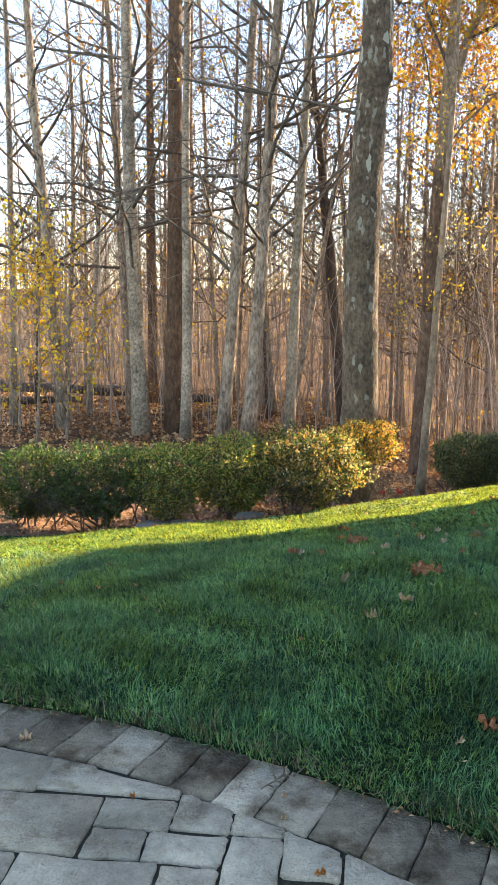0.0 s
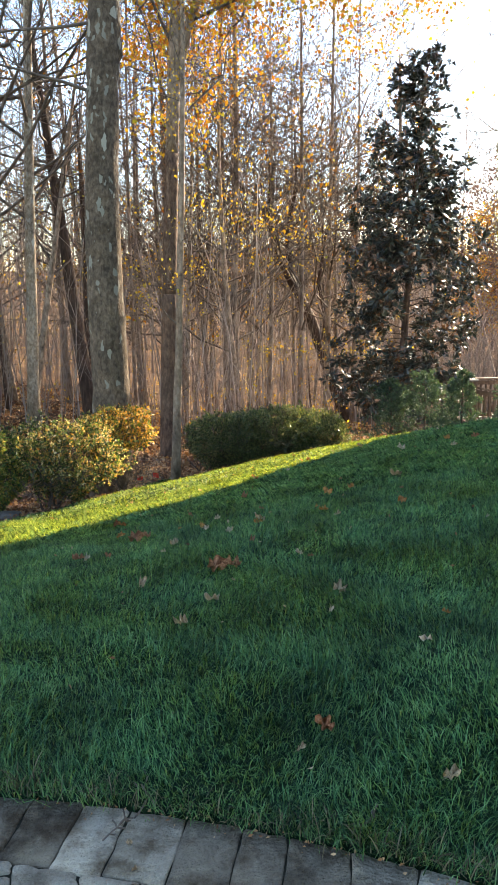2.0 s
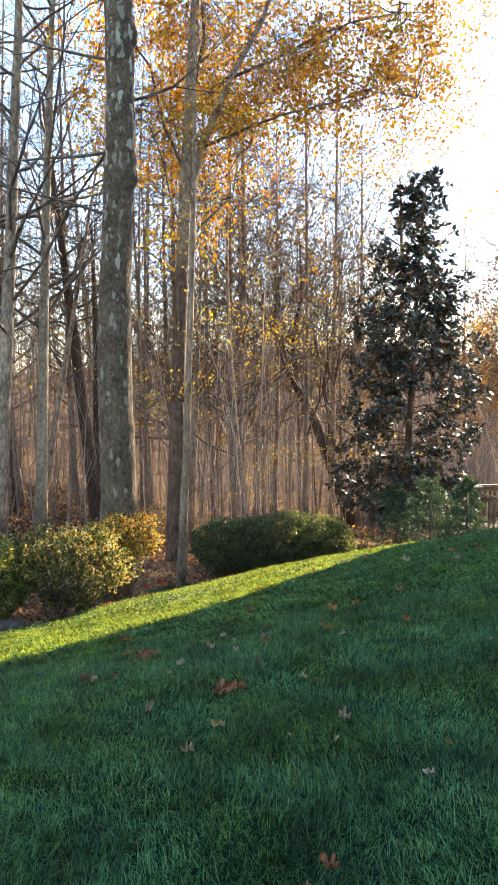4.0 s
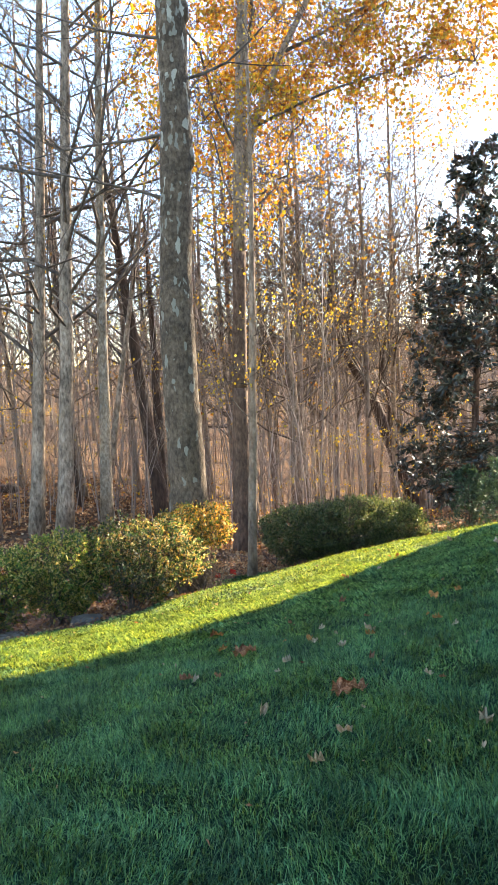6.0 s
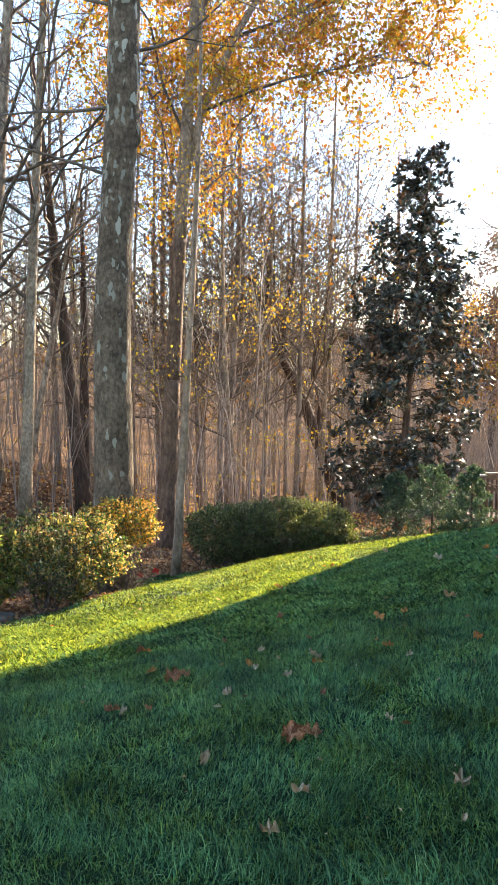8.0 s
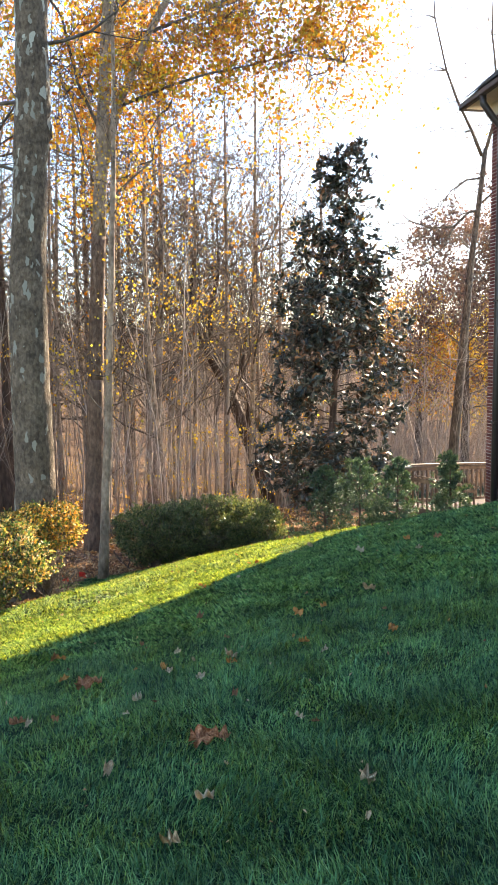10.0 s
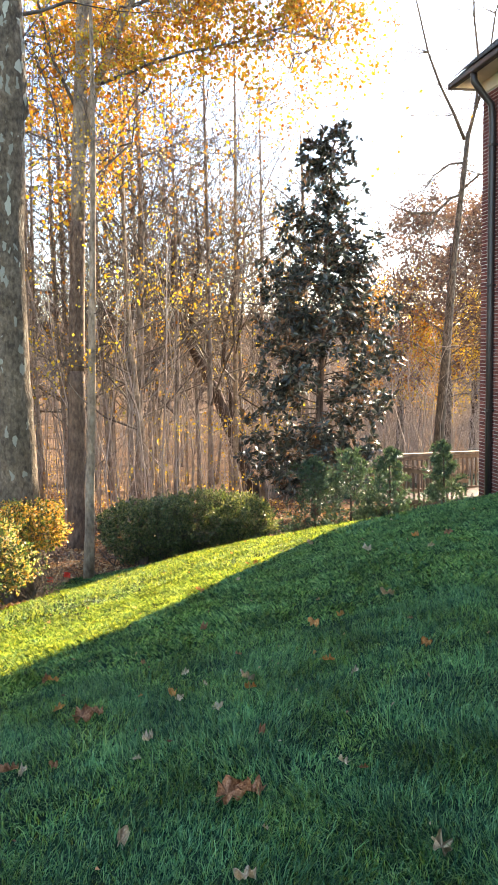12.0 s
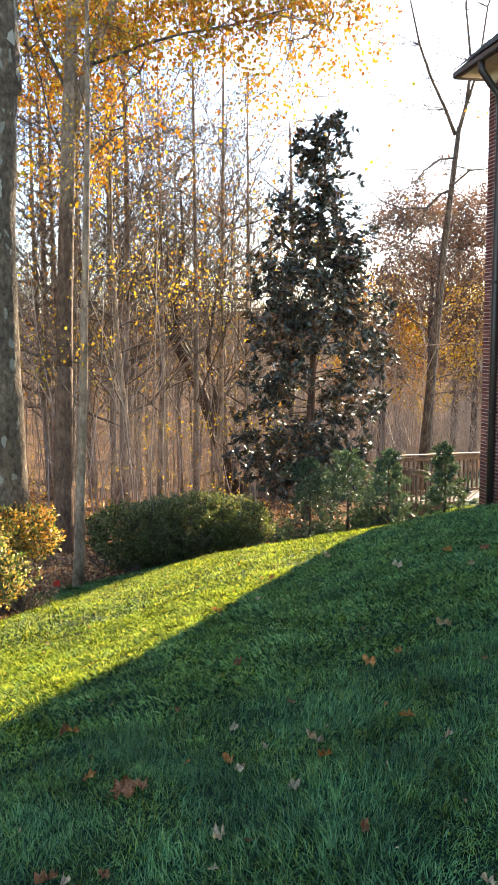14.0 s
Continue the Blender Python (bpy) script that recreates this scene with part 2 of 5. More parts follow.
M_LEAF_FALLEN = material("leaf_fallen", [(0.12, 0.05, 0.022), (0.26, 0.12, 0.052), (0.4, 0.21, 0.09), (0.5, 0.33, 0.18)], scale=3, island=0.85, through=0.15, rough=0.75, bump=0)
M_LEAF_RED = material("leaf_russet", [(0.17, 0.06, 0.026), (0.36, 0.15, 0.065), (0.54, 0.29, 0.155)], scale=14, rough=0.7, bump=0.3, through=0.1)
M_LEAF_BUFF = material("leaf_buff", [(0.4, 0.27, 0.16), (0.56, 0.41, 0.26), (0.72, 0.59, 0.42)], scale=14, rough=0.7, bump=0.3, through=0.1)
M_LEAF_ORANGE = material("leaf_orange", [(0.34, 0.115, 0.03), (0.54, 0.22, 0.06), (0.66, 0.4, 0.14)], scale=14, rough=0.7, bump=0.3, through=0.15)
M_MAGNOLIA = material("magnolia_leaf", [(0.01, 0.015, 0.014), (0.019, 0.028, 0.024), (0.034, 0.045, 0.034), (0.14, 0.065, 0.026)], scale=1.5, island=0.8, stops=(0.12, 0.42, 0.74, 0.88), rough=0.33, spec=0.55, bump=0, through=0.05, coat=0.05)
M_SHRUB = material("shrub_leaf", [(0.02, 0.05, 0.018), (0.05, 0.105, 0.034), (0.115, 0.175, 0.055), (0.36, 0.3, 0.13)], scale=2, island=0.8, stops=(0.12, 0.45, 0.75, 0.95), through=0.45, rough=0.35, spec=0.5, bump=0, glow=(1.9, 1.8, 0.8))
M_SHRUB_GOLD = material("shrub_leaf_gold", [(0.03, 0.055, 0.016), (0.115, 0.17, 0.04), (0.29, 0.3, 0.08), (0.6, 0.27, 0.04), (0.68, 0.6, 0.36)], scale=2, island=0.85, stops=(0.16, 0.38, 0.6, 0.74, 0.9), through=0.43, rough=0.38, spec=0.5, bump=0, glow=(1.4, 1.35, 0.8))
M_SHRUB_ORANGE = material("shrub_leaf_orange", [(0.042, 0.066, 0.017), (0.132, 0.156, 0.029), (0.456, 0.3, 0.036), (0.66, 0.264, 0.024), (0.6, 0.48, 0.216)], scale=2, island=0.85, stops=(0.14, 0.36, 0.56, 0.76, 0.92), through=0.36, rough=0.38, spec=0.5, bump=0, glow=(1.4, 1.3, 0.8))
M_BOX = material("boxwood_leaf", [(0.03, 0.052, 0.018), (0.082, 0.115, 0.04), (0.17, 0.19, 0.068), (0.28, 0.26, 0.12)], scale=2, island=0.8, through=0.36, rough=0.4, spec=0.5, bump=0, glow=(1.6, 1.5, 0.8))
M_SHRUB_MIX = material("shrub_leaf_mixed", [(0.044, 0.094, 0.025), (0.125, 0.206, 0.053), (0.312, 0.35, 0.081), (0.6, 0.425, 0.112), (0.688, 0.575, 0.325)], scale=2, island=0.8, stops=(0.12, 0.36, 0.58, 0.77, 0.9), through=0.48, rough=0.38, spec=0.5, bump=0, glow=(1.8, 1.7, 0.8))
M_FAR = material("far_stems", [(0.085, 0.063, 0.051), (0.16, 0.122, 0.10), (0.25, 0.197, 0.165)], scale=3, bump=0, rough=1.0, island=0.5, spec=0.05)
M_CEDAR = material("cedar_spray", [(0.018, 0.038, 0.024), (0.05, 0.088, 0.05), (0.115, 0.165, 0.085)], scale=2, island=0.8, through=0.22, rough=0.55, bump=0)
M_BRICK = material("brick", [(0.11, 0.032, 0.028), (0.19, 0.058, 0.045), (0.27, 0.10, 0.075)], scale=16, piece=0.7, bump=0.5, rough=0.9)
M_MORTAR = material("mortar", [(0.42, 0.36, 0.31), (0.58, 0.52, 0.46)], scale=30, bump=0.6, rough=0.95)
M_SHINGLE = material("shingle", [(0.035, 0.033, 0.032), (0.07, 0.066, 0.062), (0.12, 0.11, 0.1)], scale=12, bump=0.8, rough=0.95, island=0.4)
M_SOFFIT = material("soffit_paint", [(0.62, 0.55, 0.43), (0.7, 0.63, 0.5)], scale=4, bump=0.05, rough=0.6, broad=0.06)
M_BROWN_METAL = material("brown_metal", [(0.022, 0.015, 0.012), (0.034, 0.024, 0.02)], scale=5, bump=0.05, rough=0.42, spec=0.5, broad=0.15)
M_DECK = material("weathered_deck_wood", [(0.055, 0.036, 0.027), (0.10, 0.07, 0.053), (0.155, 0.115, 0.09)], scale=9, bump=0.5, stretch=(1, 1, 0.2), rough=0.85)
M_LOG = material("rotting_log", [(0.035, 0.024, 0.018), (0.08, 0.056, 0.042), (0.14, 0.10, 0.08)], scale=7, bump=1.0, rough=0.95)
M_STONE = material("field_stone", [(0.09, 0.075, 0.058), (0.155, 0.13, 0.102), (0.22, 0.19, 0.15)], scale=6, bump=0.8, rough=0.9)
M_FLAG = material("marker_flag", [(0.75, 0.05, 0.03), (0.85, 0.08, 0.05)], scale=3, bump=0, rough=0.5, through=0.3)
M_WHITE = material("white_cap", [(0.36, 0.35, 0.32), (0.48, 0.46, 0.42)], scale=5, bump=0.05, rough=0.5, broad=0.08)

# ---------- mesh builders ----------


def mesh_np(name, verts, faces, smooth_faces=False):
    """A mesh from arrays of vertices and of faces that all have as many corners."""
    verts, faces = np.asarray(verts, np.float32).reshape(-1, 3), np.asarray(faces, np.int32)
    me = bpy.data.meshes.new(name)
    count, corners = faces.shape
    me.vertices.add(len(verts))
    me.vertices.foreach_set("co", verts.ravel())
    me.loops.add(count * corners)
    me.loops.foreach_set("vertex_index", faces.ravel())
    me.polygons.add(count)
    me.polygons.foreach_set("loop_start", np.arange(0, count * corners, corners, dtype=np.int32))
    if smooth_faces:
        me.polygons.foreach_set("use_smooth", np.ones(count, bool))
    me.update(calc_edges=True)
    return me


def part(name, shape, mat, parent=None, label=""):
    """Links a bmesh or a mesh as one object under a thing or a part."""
    if isinstance(shape, bmesh.types.BMesh):
        me = bpy.data.meshes.new(name)
        shape.to_mesh(me)
        shape.free()
    else:
        me = shape
    if not me.materials:
        me.materials.append(mat)
    ob = new(name, me)
    if parent:
        ob.parent = parent
        ob.matrix_parent_inverse = Matrix.Translation(parent.location).inverted() if parent.parent is None and parent.type == "EMPTY" else Matrix()
    return tagged(ob, label=label)


def thing(name, at, label, category, group="", kind=""):
    ob = new(name)
    ob.location = at
    ob.empty_display_size = 0.2
    return tagged(ob, label, category, group, kind)


def tube(points, radii, sides=10, lumps=0.0, rng=None):
    """A closed, tapered tube along a line of points."""
    pts, n = np.asarray(points, float), len(points)
    way = np.gradient(pts, axis=0)
    way /= np.linalg.norm(way, axis=1)[:, None]
    ref = np.array([0.0, 1.0, 0.0]) if abs(way[0][1]) < 0.8 else np.array([1.0, 0, 0])
    a = np.cross(way, ref)
    a /= np.linalg.norm(a, axis=1)[:, None]
    b = np.cross(way, a)
    ang = np.linspace(0, 2 * np.pi, sides, endpoint=False)
    r = np.asarray(radii, float)[:, None] * np.ones(sides)
    if lumps and rng is not None:
        r = r * (1 + lumps * (np.array([[rng.uniform(-1, 1) for _ in range(sides)] for _ in range(n)]) * 0.6 + np.array([rng.uniform(-1, 1) for _ in range(sides)]) * 0.5))
    ring = pts[:, None] + r[..., None] * (np.cos(ang)[None, :, None] * a[:, None] + np.sin(ang)[None, :, None] * b[:, None])
    verts = np.concatenate([ring.reshape(-1, 3), pts[:1], pts[-1:]])
    i = np.arange(n - 1)[:, None] * sides
    j, k = np.arange(sides)[None], (np.arange(sides)[None] + 1) % sides
    quads = np.stack([i + j, i + k, i + sides + k, i + sides + j], -1).reshape(-1, 4)
    tris = np.concatenate([quads[:, [0, 1, 2]], quads[:, [0, 2, 3]]])
    jj, kk = np.arange(sides), (np.arange(sides) + 1) % sides
    foot = np.stack([np.full(sides, n * sides), kk, jj], -1)
    head = np.stack([np.full(sides, n * sides + 1), (n - 1) * sides + jj, (n - 1) * sides + kk], -1)
    return verts, np.concatenate([tris, foot, head])


def joined(pieces):
    """One set of vertices and faces out of several."""
    verts, faces, at = [], [], 0
    for v, f in pieces:
        verts.append(np.asarray(v, float))
        faces.append(np.asarray(f) + at)
        at += len(v)
    return np.concatenate(verts), np.concatenate(faces)


def prisms(segs, sides=3):
    """Thin twigs: a three-sided prism for each row of start, end and two radii."""
    s = np.asarray(segs, float)
    p, q, r0, r1 = s[:, :3], s[:, 3:6], s[:, 6], s[:, 7]
    way = q - p
    way /= np.linalg.norm(way, axis=1)[:, None] + 1e-9
    ref = np.where(np.abs(way[:, 2:3]) < 0.9, [[0.0, 0, 1]], [[1.0, 0, 0]])
    a = np.cross(way, ref)
    a /= np.linalg.norm(a, axis=1)[:, None] + 1e-9
    b = np.cross(way, a)
    ang = np.arange(sides) * 2 * np.pi / sides
    ring = np.cos(ang)[None, :, None] * a[:, None] + np.sin(ang)[None, :, None] * b[:, None]
    verts = np.concatenate([p[:, None] + r0[:, None, None] * ring, q[:, None] + r1[:, None, None] * ring], 1)
    j, k = np.arange(sides), (np.arange(sides) + 1) % sides
    quad = np.stack([j, k, sides + k, sides + j], -1)
    faces = quad[None] + (np.arange(len(s)) * 2 * sides)[:, None, None]
    return verts.reshape(-1, 3), faces.reshape(-1, 4)


def leaves(at, along, size, wide=0.6, fold=0.25, gen=None):
    """Small pointed leaves, folded along the rib: one for each place and direction."""
    at, along = np.asarray(at, float), np.asarray(along, float)
    n = len(at)
    along = along / (np.linalg.norm(along, axis=1)[:, None] + 1e-9)
    side = np.cross(along, gen.normal(size=(n, 3)))
    side /= np.linalg.norm(side, axis=1)[:, None] + 1e-9
    up = np.cross(side, along)
    s = (np.asarray(size) * np.ones(n))[:, None]
    base, tip = at, at + along * s
    mid = at + along * s * 0.5 + up * s * fold * 0.5
    left, right = mid + side * s * wide * 0.5, mid - side * s * wide * 0.5
    verts = np.stack([base, left, tip, right], 1).reshape(-1, 3)
    faces = (np.array([[0, 1, 2], [0, 2, 3]])[None] + (np.arange(n) * 4)[:, None, None]).reshape(-1, 3)
    return verts, faces


def box(bm, lo, hi, m=None, bevel=0.0):
    """Adds a box with softened edges to a bmesh."""
    lo, hi = Vector(lo), Vector(hi)
    made = bmesh.ops.create_cube(bm, size=1.0, matrix=(m or Matrix()) @ Matrix.Translation((lo + hi) / 2) @ Matrix.Diagonal((*(hi - lo), 1)))
    if bevel:
        edges = {e for v in made["verts"] for e in v.link_edges}
        bmesh.ops.bevel(bm, geom=list(edges), offset=bevel, segments=1, affect="EDGES")


def boxed(lo, hi, m=None, bevel=0.0):
    bm = bmesh.new()
    box(bm, lo, hi, m, bevel)
    return bm


def bough(rng, out, tips, p, d, length, r, level, curl=0.16, lift=0.05, kids=(0, 3, 2, 2)):
    """A crooked limb with smaller ones on it, as rows of start, end and radii; its end goes to tips."""
    n = (2, 3, 4, 5)[level]
    step = length / n
    for i in range(n):
        d = (d + Vector((rng.gauss(0, curl), rng.gauss(0, curl), rng.gauss(0, curl) + lift))).normalized()
        q = p + d * step * rng.uniform(0.8, 1.2)
        ra, rb = max(0.0025, r * (1 - 0.8 * i / n)), max(0.0025, r * (1 - 0.8 * (i + 1) / n))
        out.append((*p, *q, ra, rb))
        if level:
            for _ in range(kids[level] if i else max(0, kids[level] - 2)):
                side = d.cross(Vector((rng.gauss(0, 1), rng.gauss(0, 1), rng.gauss(0, 1)))).normalized()
                bough(rng, out, tips, q, (d * 0.65 + side * rng.uniform(0.5, 1.0)).normalized(), length * rng.uniform(0.3, 0.55), rb * 0.6, level - 1, curl, lift, kids)
        p = q
    tips.append((*p, *d))

# ---------- ground: one sheet to the horizon ----------
xs = np.unique(np.round(np.concatenate([np.arange(-9, 13, 0.25), np.arange(-1.6, 1.6, 0.06), np.arange(-30, 45, 1.0), np.linspace(-900, 900, 61)]), 3))
ys = np.unique(np.round(np.concatenate([np.arange(0, 21, 0.25), np.arange(1.4, 3.0, 0.06), np.arange(-20, 75, 1.0), np.linspace(-500, 1500, 81)]), 3))
gx, gy = np.meshgrid(xs, ys)
gz = ground_z(gx, gy)
gen = np.random.default_rng(3)
gz = gz + np.where(gy > lawn_edge(gx), gen.normal(0, 0.015, gx.shape), 0)
gz = np.where(gy < patio_edge(gx) + 0.005, -0.07, np.where(gy < patio_edge(gx) + 0.35, np.maximum(gz, 0.0), gz))
nx, ny = len(xs), len(ys)
idx = np.arange(nx * ny).reshape(ny, nx)
faces = np.stack([idx[:-1, :-1], idx[:-1, 1:], idx[1:, 1:], idx[1:, :-1]], -1).reshape(-1, 4)
me = mesh_np("ground", np.stack([gx, gy, gz], -1), faces, True)
for m in (M_SHADED_SOIL, M_MULCH, M_LITTER):
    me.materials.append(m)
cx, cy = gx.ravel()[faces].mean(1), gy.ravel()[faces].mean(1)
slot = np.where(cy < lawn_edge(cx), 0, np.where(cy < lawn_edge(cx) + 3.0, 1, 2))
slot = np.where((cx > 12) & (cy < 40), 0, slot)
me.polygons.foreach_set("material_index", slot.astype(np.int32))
ground = tagged(new("ground", me), "sloping ground with lawn, mulched bed and leaf-strewn woods floor", "ground", kind="structure")

# ---------- grass ----------


def arch(x, y, tall, wide, gen, turn, cuts):
    """Points of arched grass blades: for each blade the left and right rims at the heights in cuts, and the tip."""
    n = len(x)
    patch = np.sin(x * 5.1 + 1.3 * np.sin(y * 3.7)) * np.sin(y * 4.3 + x * 1.7)
    ln = tall * gen.uniform(0.5, 1.3, n) * (1 + 0.35 * patch)
    start, bend = np.abs(gen.normal(0.2, 0.28, n)), gen.uniform(0.35, 2.0, n)
    out = np.stack([np.cos(turn), np.sin(turn)], -1)
    roll = turn + 1.57 + gen.normal(0, 0.5, n)
    side = np.stack([np.cos(roll), np.sin(roll), 0.35 * gen.normal(0, 1, n)], -1) * (wide * gen.uniform(0.65, 1.35, n))[:, None]
    p = np.stack([x, y, ground_z(x, y) - 0.004], -1)
    rims, last = [p - side, p + side], 0.0
    for u in (*cuts, 1.0):
        a = start + bend * (u + last) / 2
        step = (ln * (u - last))[:, None]
        p = p + np.concatenate([out * np.sin(a)[:, None], np.cos(a)[:, None]], 1) * step
        rims += [p - side * (1 - 0.35 * u), p + side * (1 - 0.35 * u)] if u < 1 else [p]
        last = u
    return rims


def blades(x, y, tall, wide, gen, spread):
    """Arched grass blades, each of five triangles."""
    n = len(x)
    verts = np.stack(arch(x, y, tall, wide, gen, spread, (0.38, 0.72)), 1).reshape(-1, 3)
    f = np.array([[0, 1, 3], [0, 3, 2], [2, 3, 5], [2, 5, 4], [4, 5, 6]])[None] + (np.arange(n) * 7)[:, None, None]
    return verts, f.reshape(-1, 3)


def mid_blades(x, y, tall, wide, gen, spread):
    """Bent grass blades, each of three triangles."""
    n = len(x)
    verts = np.stack(arch(x, y, tall, wide, gen, spread, (0.52,)), 1).reshape(-1, 3)
    f = np.array([[0, 1, 3], [0, 3, 2], [2, 3, 4]])[None] + (np.arange(n) * 5)[:, None, None]
    return verts, f.reshape(-1, 3)


def far_blades(x, y, tall, wide, gen, spread):
    """Simpler bent blades, two triangles each, for grass further off."""
    n = len(x)
    rims = arch(x, y, tall, wide, gen, spread, (0.55,))
    verts = np.stack([rims[0], rims[1], rims[2], rims[4]], 1).reshape(-1, 3)
    f = np.array([[0, 1, 2], [1, 3, 2]])[None] + (np.arange(n) * 4)[:, None, None]
    return verts, f.reshape(-1, 3)


def turf(x0, x1, y0, y1, per_m2, tall, wide, seed, shape=blades, loose=0.03, uneven=0.4):
    """Grass in tufts: blades that spread from common feet and are combed one way over a hand's breadth or two."""
    gen = np.random.default_rng(seed)
    n = int((x1 - x0) * (y1 - y0) * per_m2)
    tufts = max(1, n // 9)
    tx, ty, lush = gen.uniform(x0, x1, tufts), gen.uniform(y0, y1, tufts), gen.uniform(1 - uneven, 1 + uneven, tufts)
    comb = 4.4 * np.sin(tx * 2.3 + 1.1 * np.sin(ty * 1.9)) + 2.6 * np.cos(ty * 3.1 + 0.7 * tx) + gen.normal(0, 0.6, tufts)
    mine = gen.integers(0, tufts, n)
    dx, dy = gen.normal(0, loose, n), gen.normal(0, loose, n)
    x, y = tx[mine] + dx, ty[mine] + dy
    turn = np.arctan2(dy * 20 + 0.8 * np.sin(comb[mine]) + gen.normal(0, 0.7, n), dx * 20 + 0.8 * np.cos(comb[mine]) + gen.normal(0, 0.7, n))
    keep = (y > patio_edge(x) - 0.03 + gen.normal(0, 0.02, n)) & (y < lawn_edge(x) - 0.02 + gen.normal(0, 0.05, n)) & (x < 9.4) & (x > -1.2 - 0.5 * y) & (x < 1.6 + 0.72 * y)
    return shape(x[keep], y[keep], tall * lush[mine][keep], wide, gen, turn[keep])


grass_sets = [turf(-1.6, 2.2, 1.2, 4.2, 19000, 0.056, 0.0013, 11, mid_blades), turf(-2.4, 3.4, 4.2, 6.4, 13000, 0.053, 0.0015, 12, mid_blades),
              turf(-4.5, 6.0, 6.4, 10.0, 7000, 0.047, 0.0021, 13, far_blades, 0.05, 0.2), turf(-6.5, 9.4, 10.0, 18.5, 2900, 0.046, 0.0038, 14, far_blades, 0.07, 0.15)]
v, f = joined(grass_sets)
lawn = tagged(new("lawn_grass", mesh_np("lawn_grass", v, f)), "thick green lawn grass, mown, strewn with dead leaves", "grass", kind="stuff")
lawn.data.materials.append(M_GRASS)
M_DRY = material("dry_grass", [(0.05, 0.04, 0.02), (0.11, 0.09, 0.045), (0.22, 0.18, 0.1)], scale=3, island=0.8, rough=0.8, bump=0, through=0.2)
gen = np.random.default_rng(19)
n = 900
x = gen.uniform(-1.7, 1.6, n)
y = patio_edge(x) - 0.035 + np.abs(gen.normal(0.03, 0.05, n))
v, f = blades(x, y, 0.065, 0.0018, gen, gen.uniform(0, 6.28, n))
thatch = tagged(new("dry_thatch", mesh_np("dry_thatch", v, f)), "dry straw-coloured grass along the patio rim", "grass", kind="stuff")
thatch.data.materials.append(M_DRY)

# ---------- trees ----------


def trunk_line(base, lean, height, bend, rng, steps=14):
    """Points of a trunk from its foot: lean is metres sideways per metre up, bend a slow sway."""
    t = np.linspace(0, 1, steps)
    sway = np.sin(t * math.pi * 1.0) * bend
    wob = np.cumsum([rng.gauss(0, 0.012) for _ in t]) * height * 0.06
    return np.stack([base[0] + lean[0] * t * height + sway + wob, base[1] + lean[1] * t * height, base[2] - 0.15 + t * (height + 0.15)], -1)


def bare_tree(name, x, y, lean, radius, height, bend, seed, bark, label, limbs=26, first=0.24, reach=0.27, leaf=None, leaf_n=0, leaf_size=0.12, level=2, group="trees of the wood", lift=0.06, flare=1.35, at_z=None, kids=(0, 2, 2, 2), fine=0.003, thick=0.45):
    """A tree: trunk, crown of bare limbs and twigs, and what leaves are left on it."""
    rng = random.Random(seed)
    base = (x, y, float(ground_z(x, y)) if at_z is None else at_z)
    tree = thing(name, base, label, "tree", group)
    pts = trunk_line(base, lean, height, bend, rng)
    t = np.linspace(0, 1, len(pts))
    radii = radius * (1 - 0.82 * t ** 1.15) * (1 + (flare - 1) * np.exp(-t * height / 0.5))
    v, f = tube(pts, radii, 12 if radius > 0.12 else 8, 0.06, rng)
    part("trunk", mesh_np("trunk", v, f, True), bark, tree)
    out, tips = [], []
    for k in range(limbs):
        u = first + (0.98 - first) * (k + rng.random()) / limbs
        p = Vector([float(np.interp(u, t, pts[:, c])) for c in range(3)])
        r = float(np.interp(u, t, radii))
        a = rng.uniform(0, 2 * math.pi)
        d = Vector((math.cos(a), math.sin(a), rng.uniform(0.15, 0.9))).normalized()
        bough(rng, out, tips, p, d, height * reach * rng.uniform(0.5, 1.25) * (1.25 - 0.6 * u), min(r * thick, 0.05), level, 0.21, lift, kids)
    out = np.array(out)
    out[:, 6:] = np.maximum(out[:, 6:], fine)
    v, f = prisms(out)
    part("crown", mesh_np("crown", v, f), M_TWIG, tree)
    if leaf and leaf_n:
        gen = np.random.default_rng(seed)
        tp = np.array(tips)
        tp = tp[gen.permutation(len(tp))[: max(8, int(len(tp) * 0.3))]]
        pick = gen.integers(0, len(tp), leaf_n)
        at = tp[pick, :3] + gen.normal(0, 0.12, (leaf_n, 3))
        v, f = leaves(at, gen.normal(0, 1, (leaf_n, 3)) + [0, 0, -0.6], leaf_size * gen.uniform(0.6, 1.2, leaf_n), 0.85, 0.3, gen)
        part("foliage", mesh_np("foliage", v, f), leaf, tree, "last golden autumn leaves")
    return tree


GREY = "tall bare grey-barked tree at the edge of the woods"
PALE = "tall slim tree with smooth pale grey bark, bare"
BROWN = "tall bare tree with dark reddish-brown furrowed bark"
bare_tree("bare_tree", -8.9, 21.5, (0.02, 0), 0.11, 17, 0.1, 101, M_BARK, GREY, leaf=M_LEAF_GOLD, leaf_n=260, leaf_size=0.09)
bare_tree("bare_tree", -7.25, 20.8, (-0.045, 0), 0.165, 16, -0.1, 102, M_BARK, GREY, leaf=M_LEAF_GOLD, leaf_n=60, leaf_size=0.09)
bare_tree("bare_tree", -6.35, 24.0, (-0.03, 0), 0.14, 18, 0.0, 103, M_BARK, GREY)
bare_tree("pale_tree", -5.02, 20.0, (0.012, 0), 0.2, 19, -0.25, 104, M_BARK_PALE, PALE, limbs=28, first=0.2, reach=0.26, leaf=M_LEAF_GOLD, leaf_n=70, leaf_size=0.09)
bare_tree("brown_tree", -6.65, 28.0, (0.01, 0), 0.19, 20, 0.0, 105, M_BARK_RUST, BROWN)
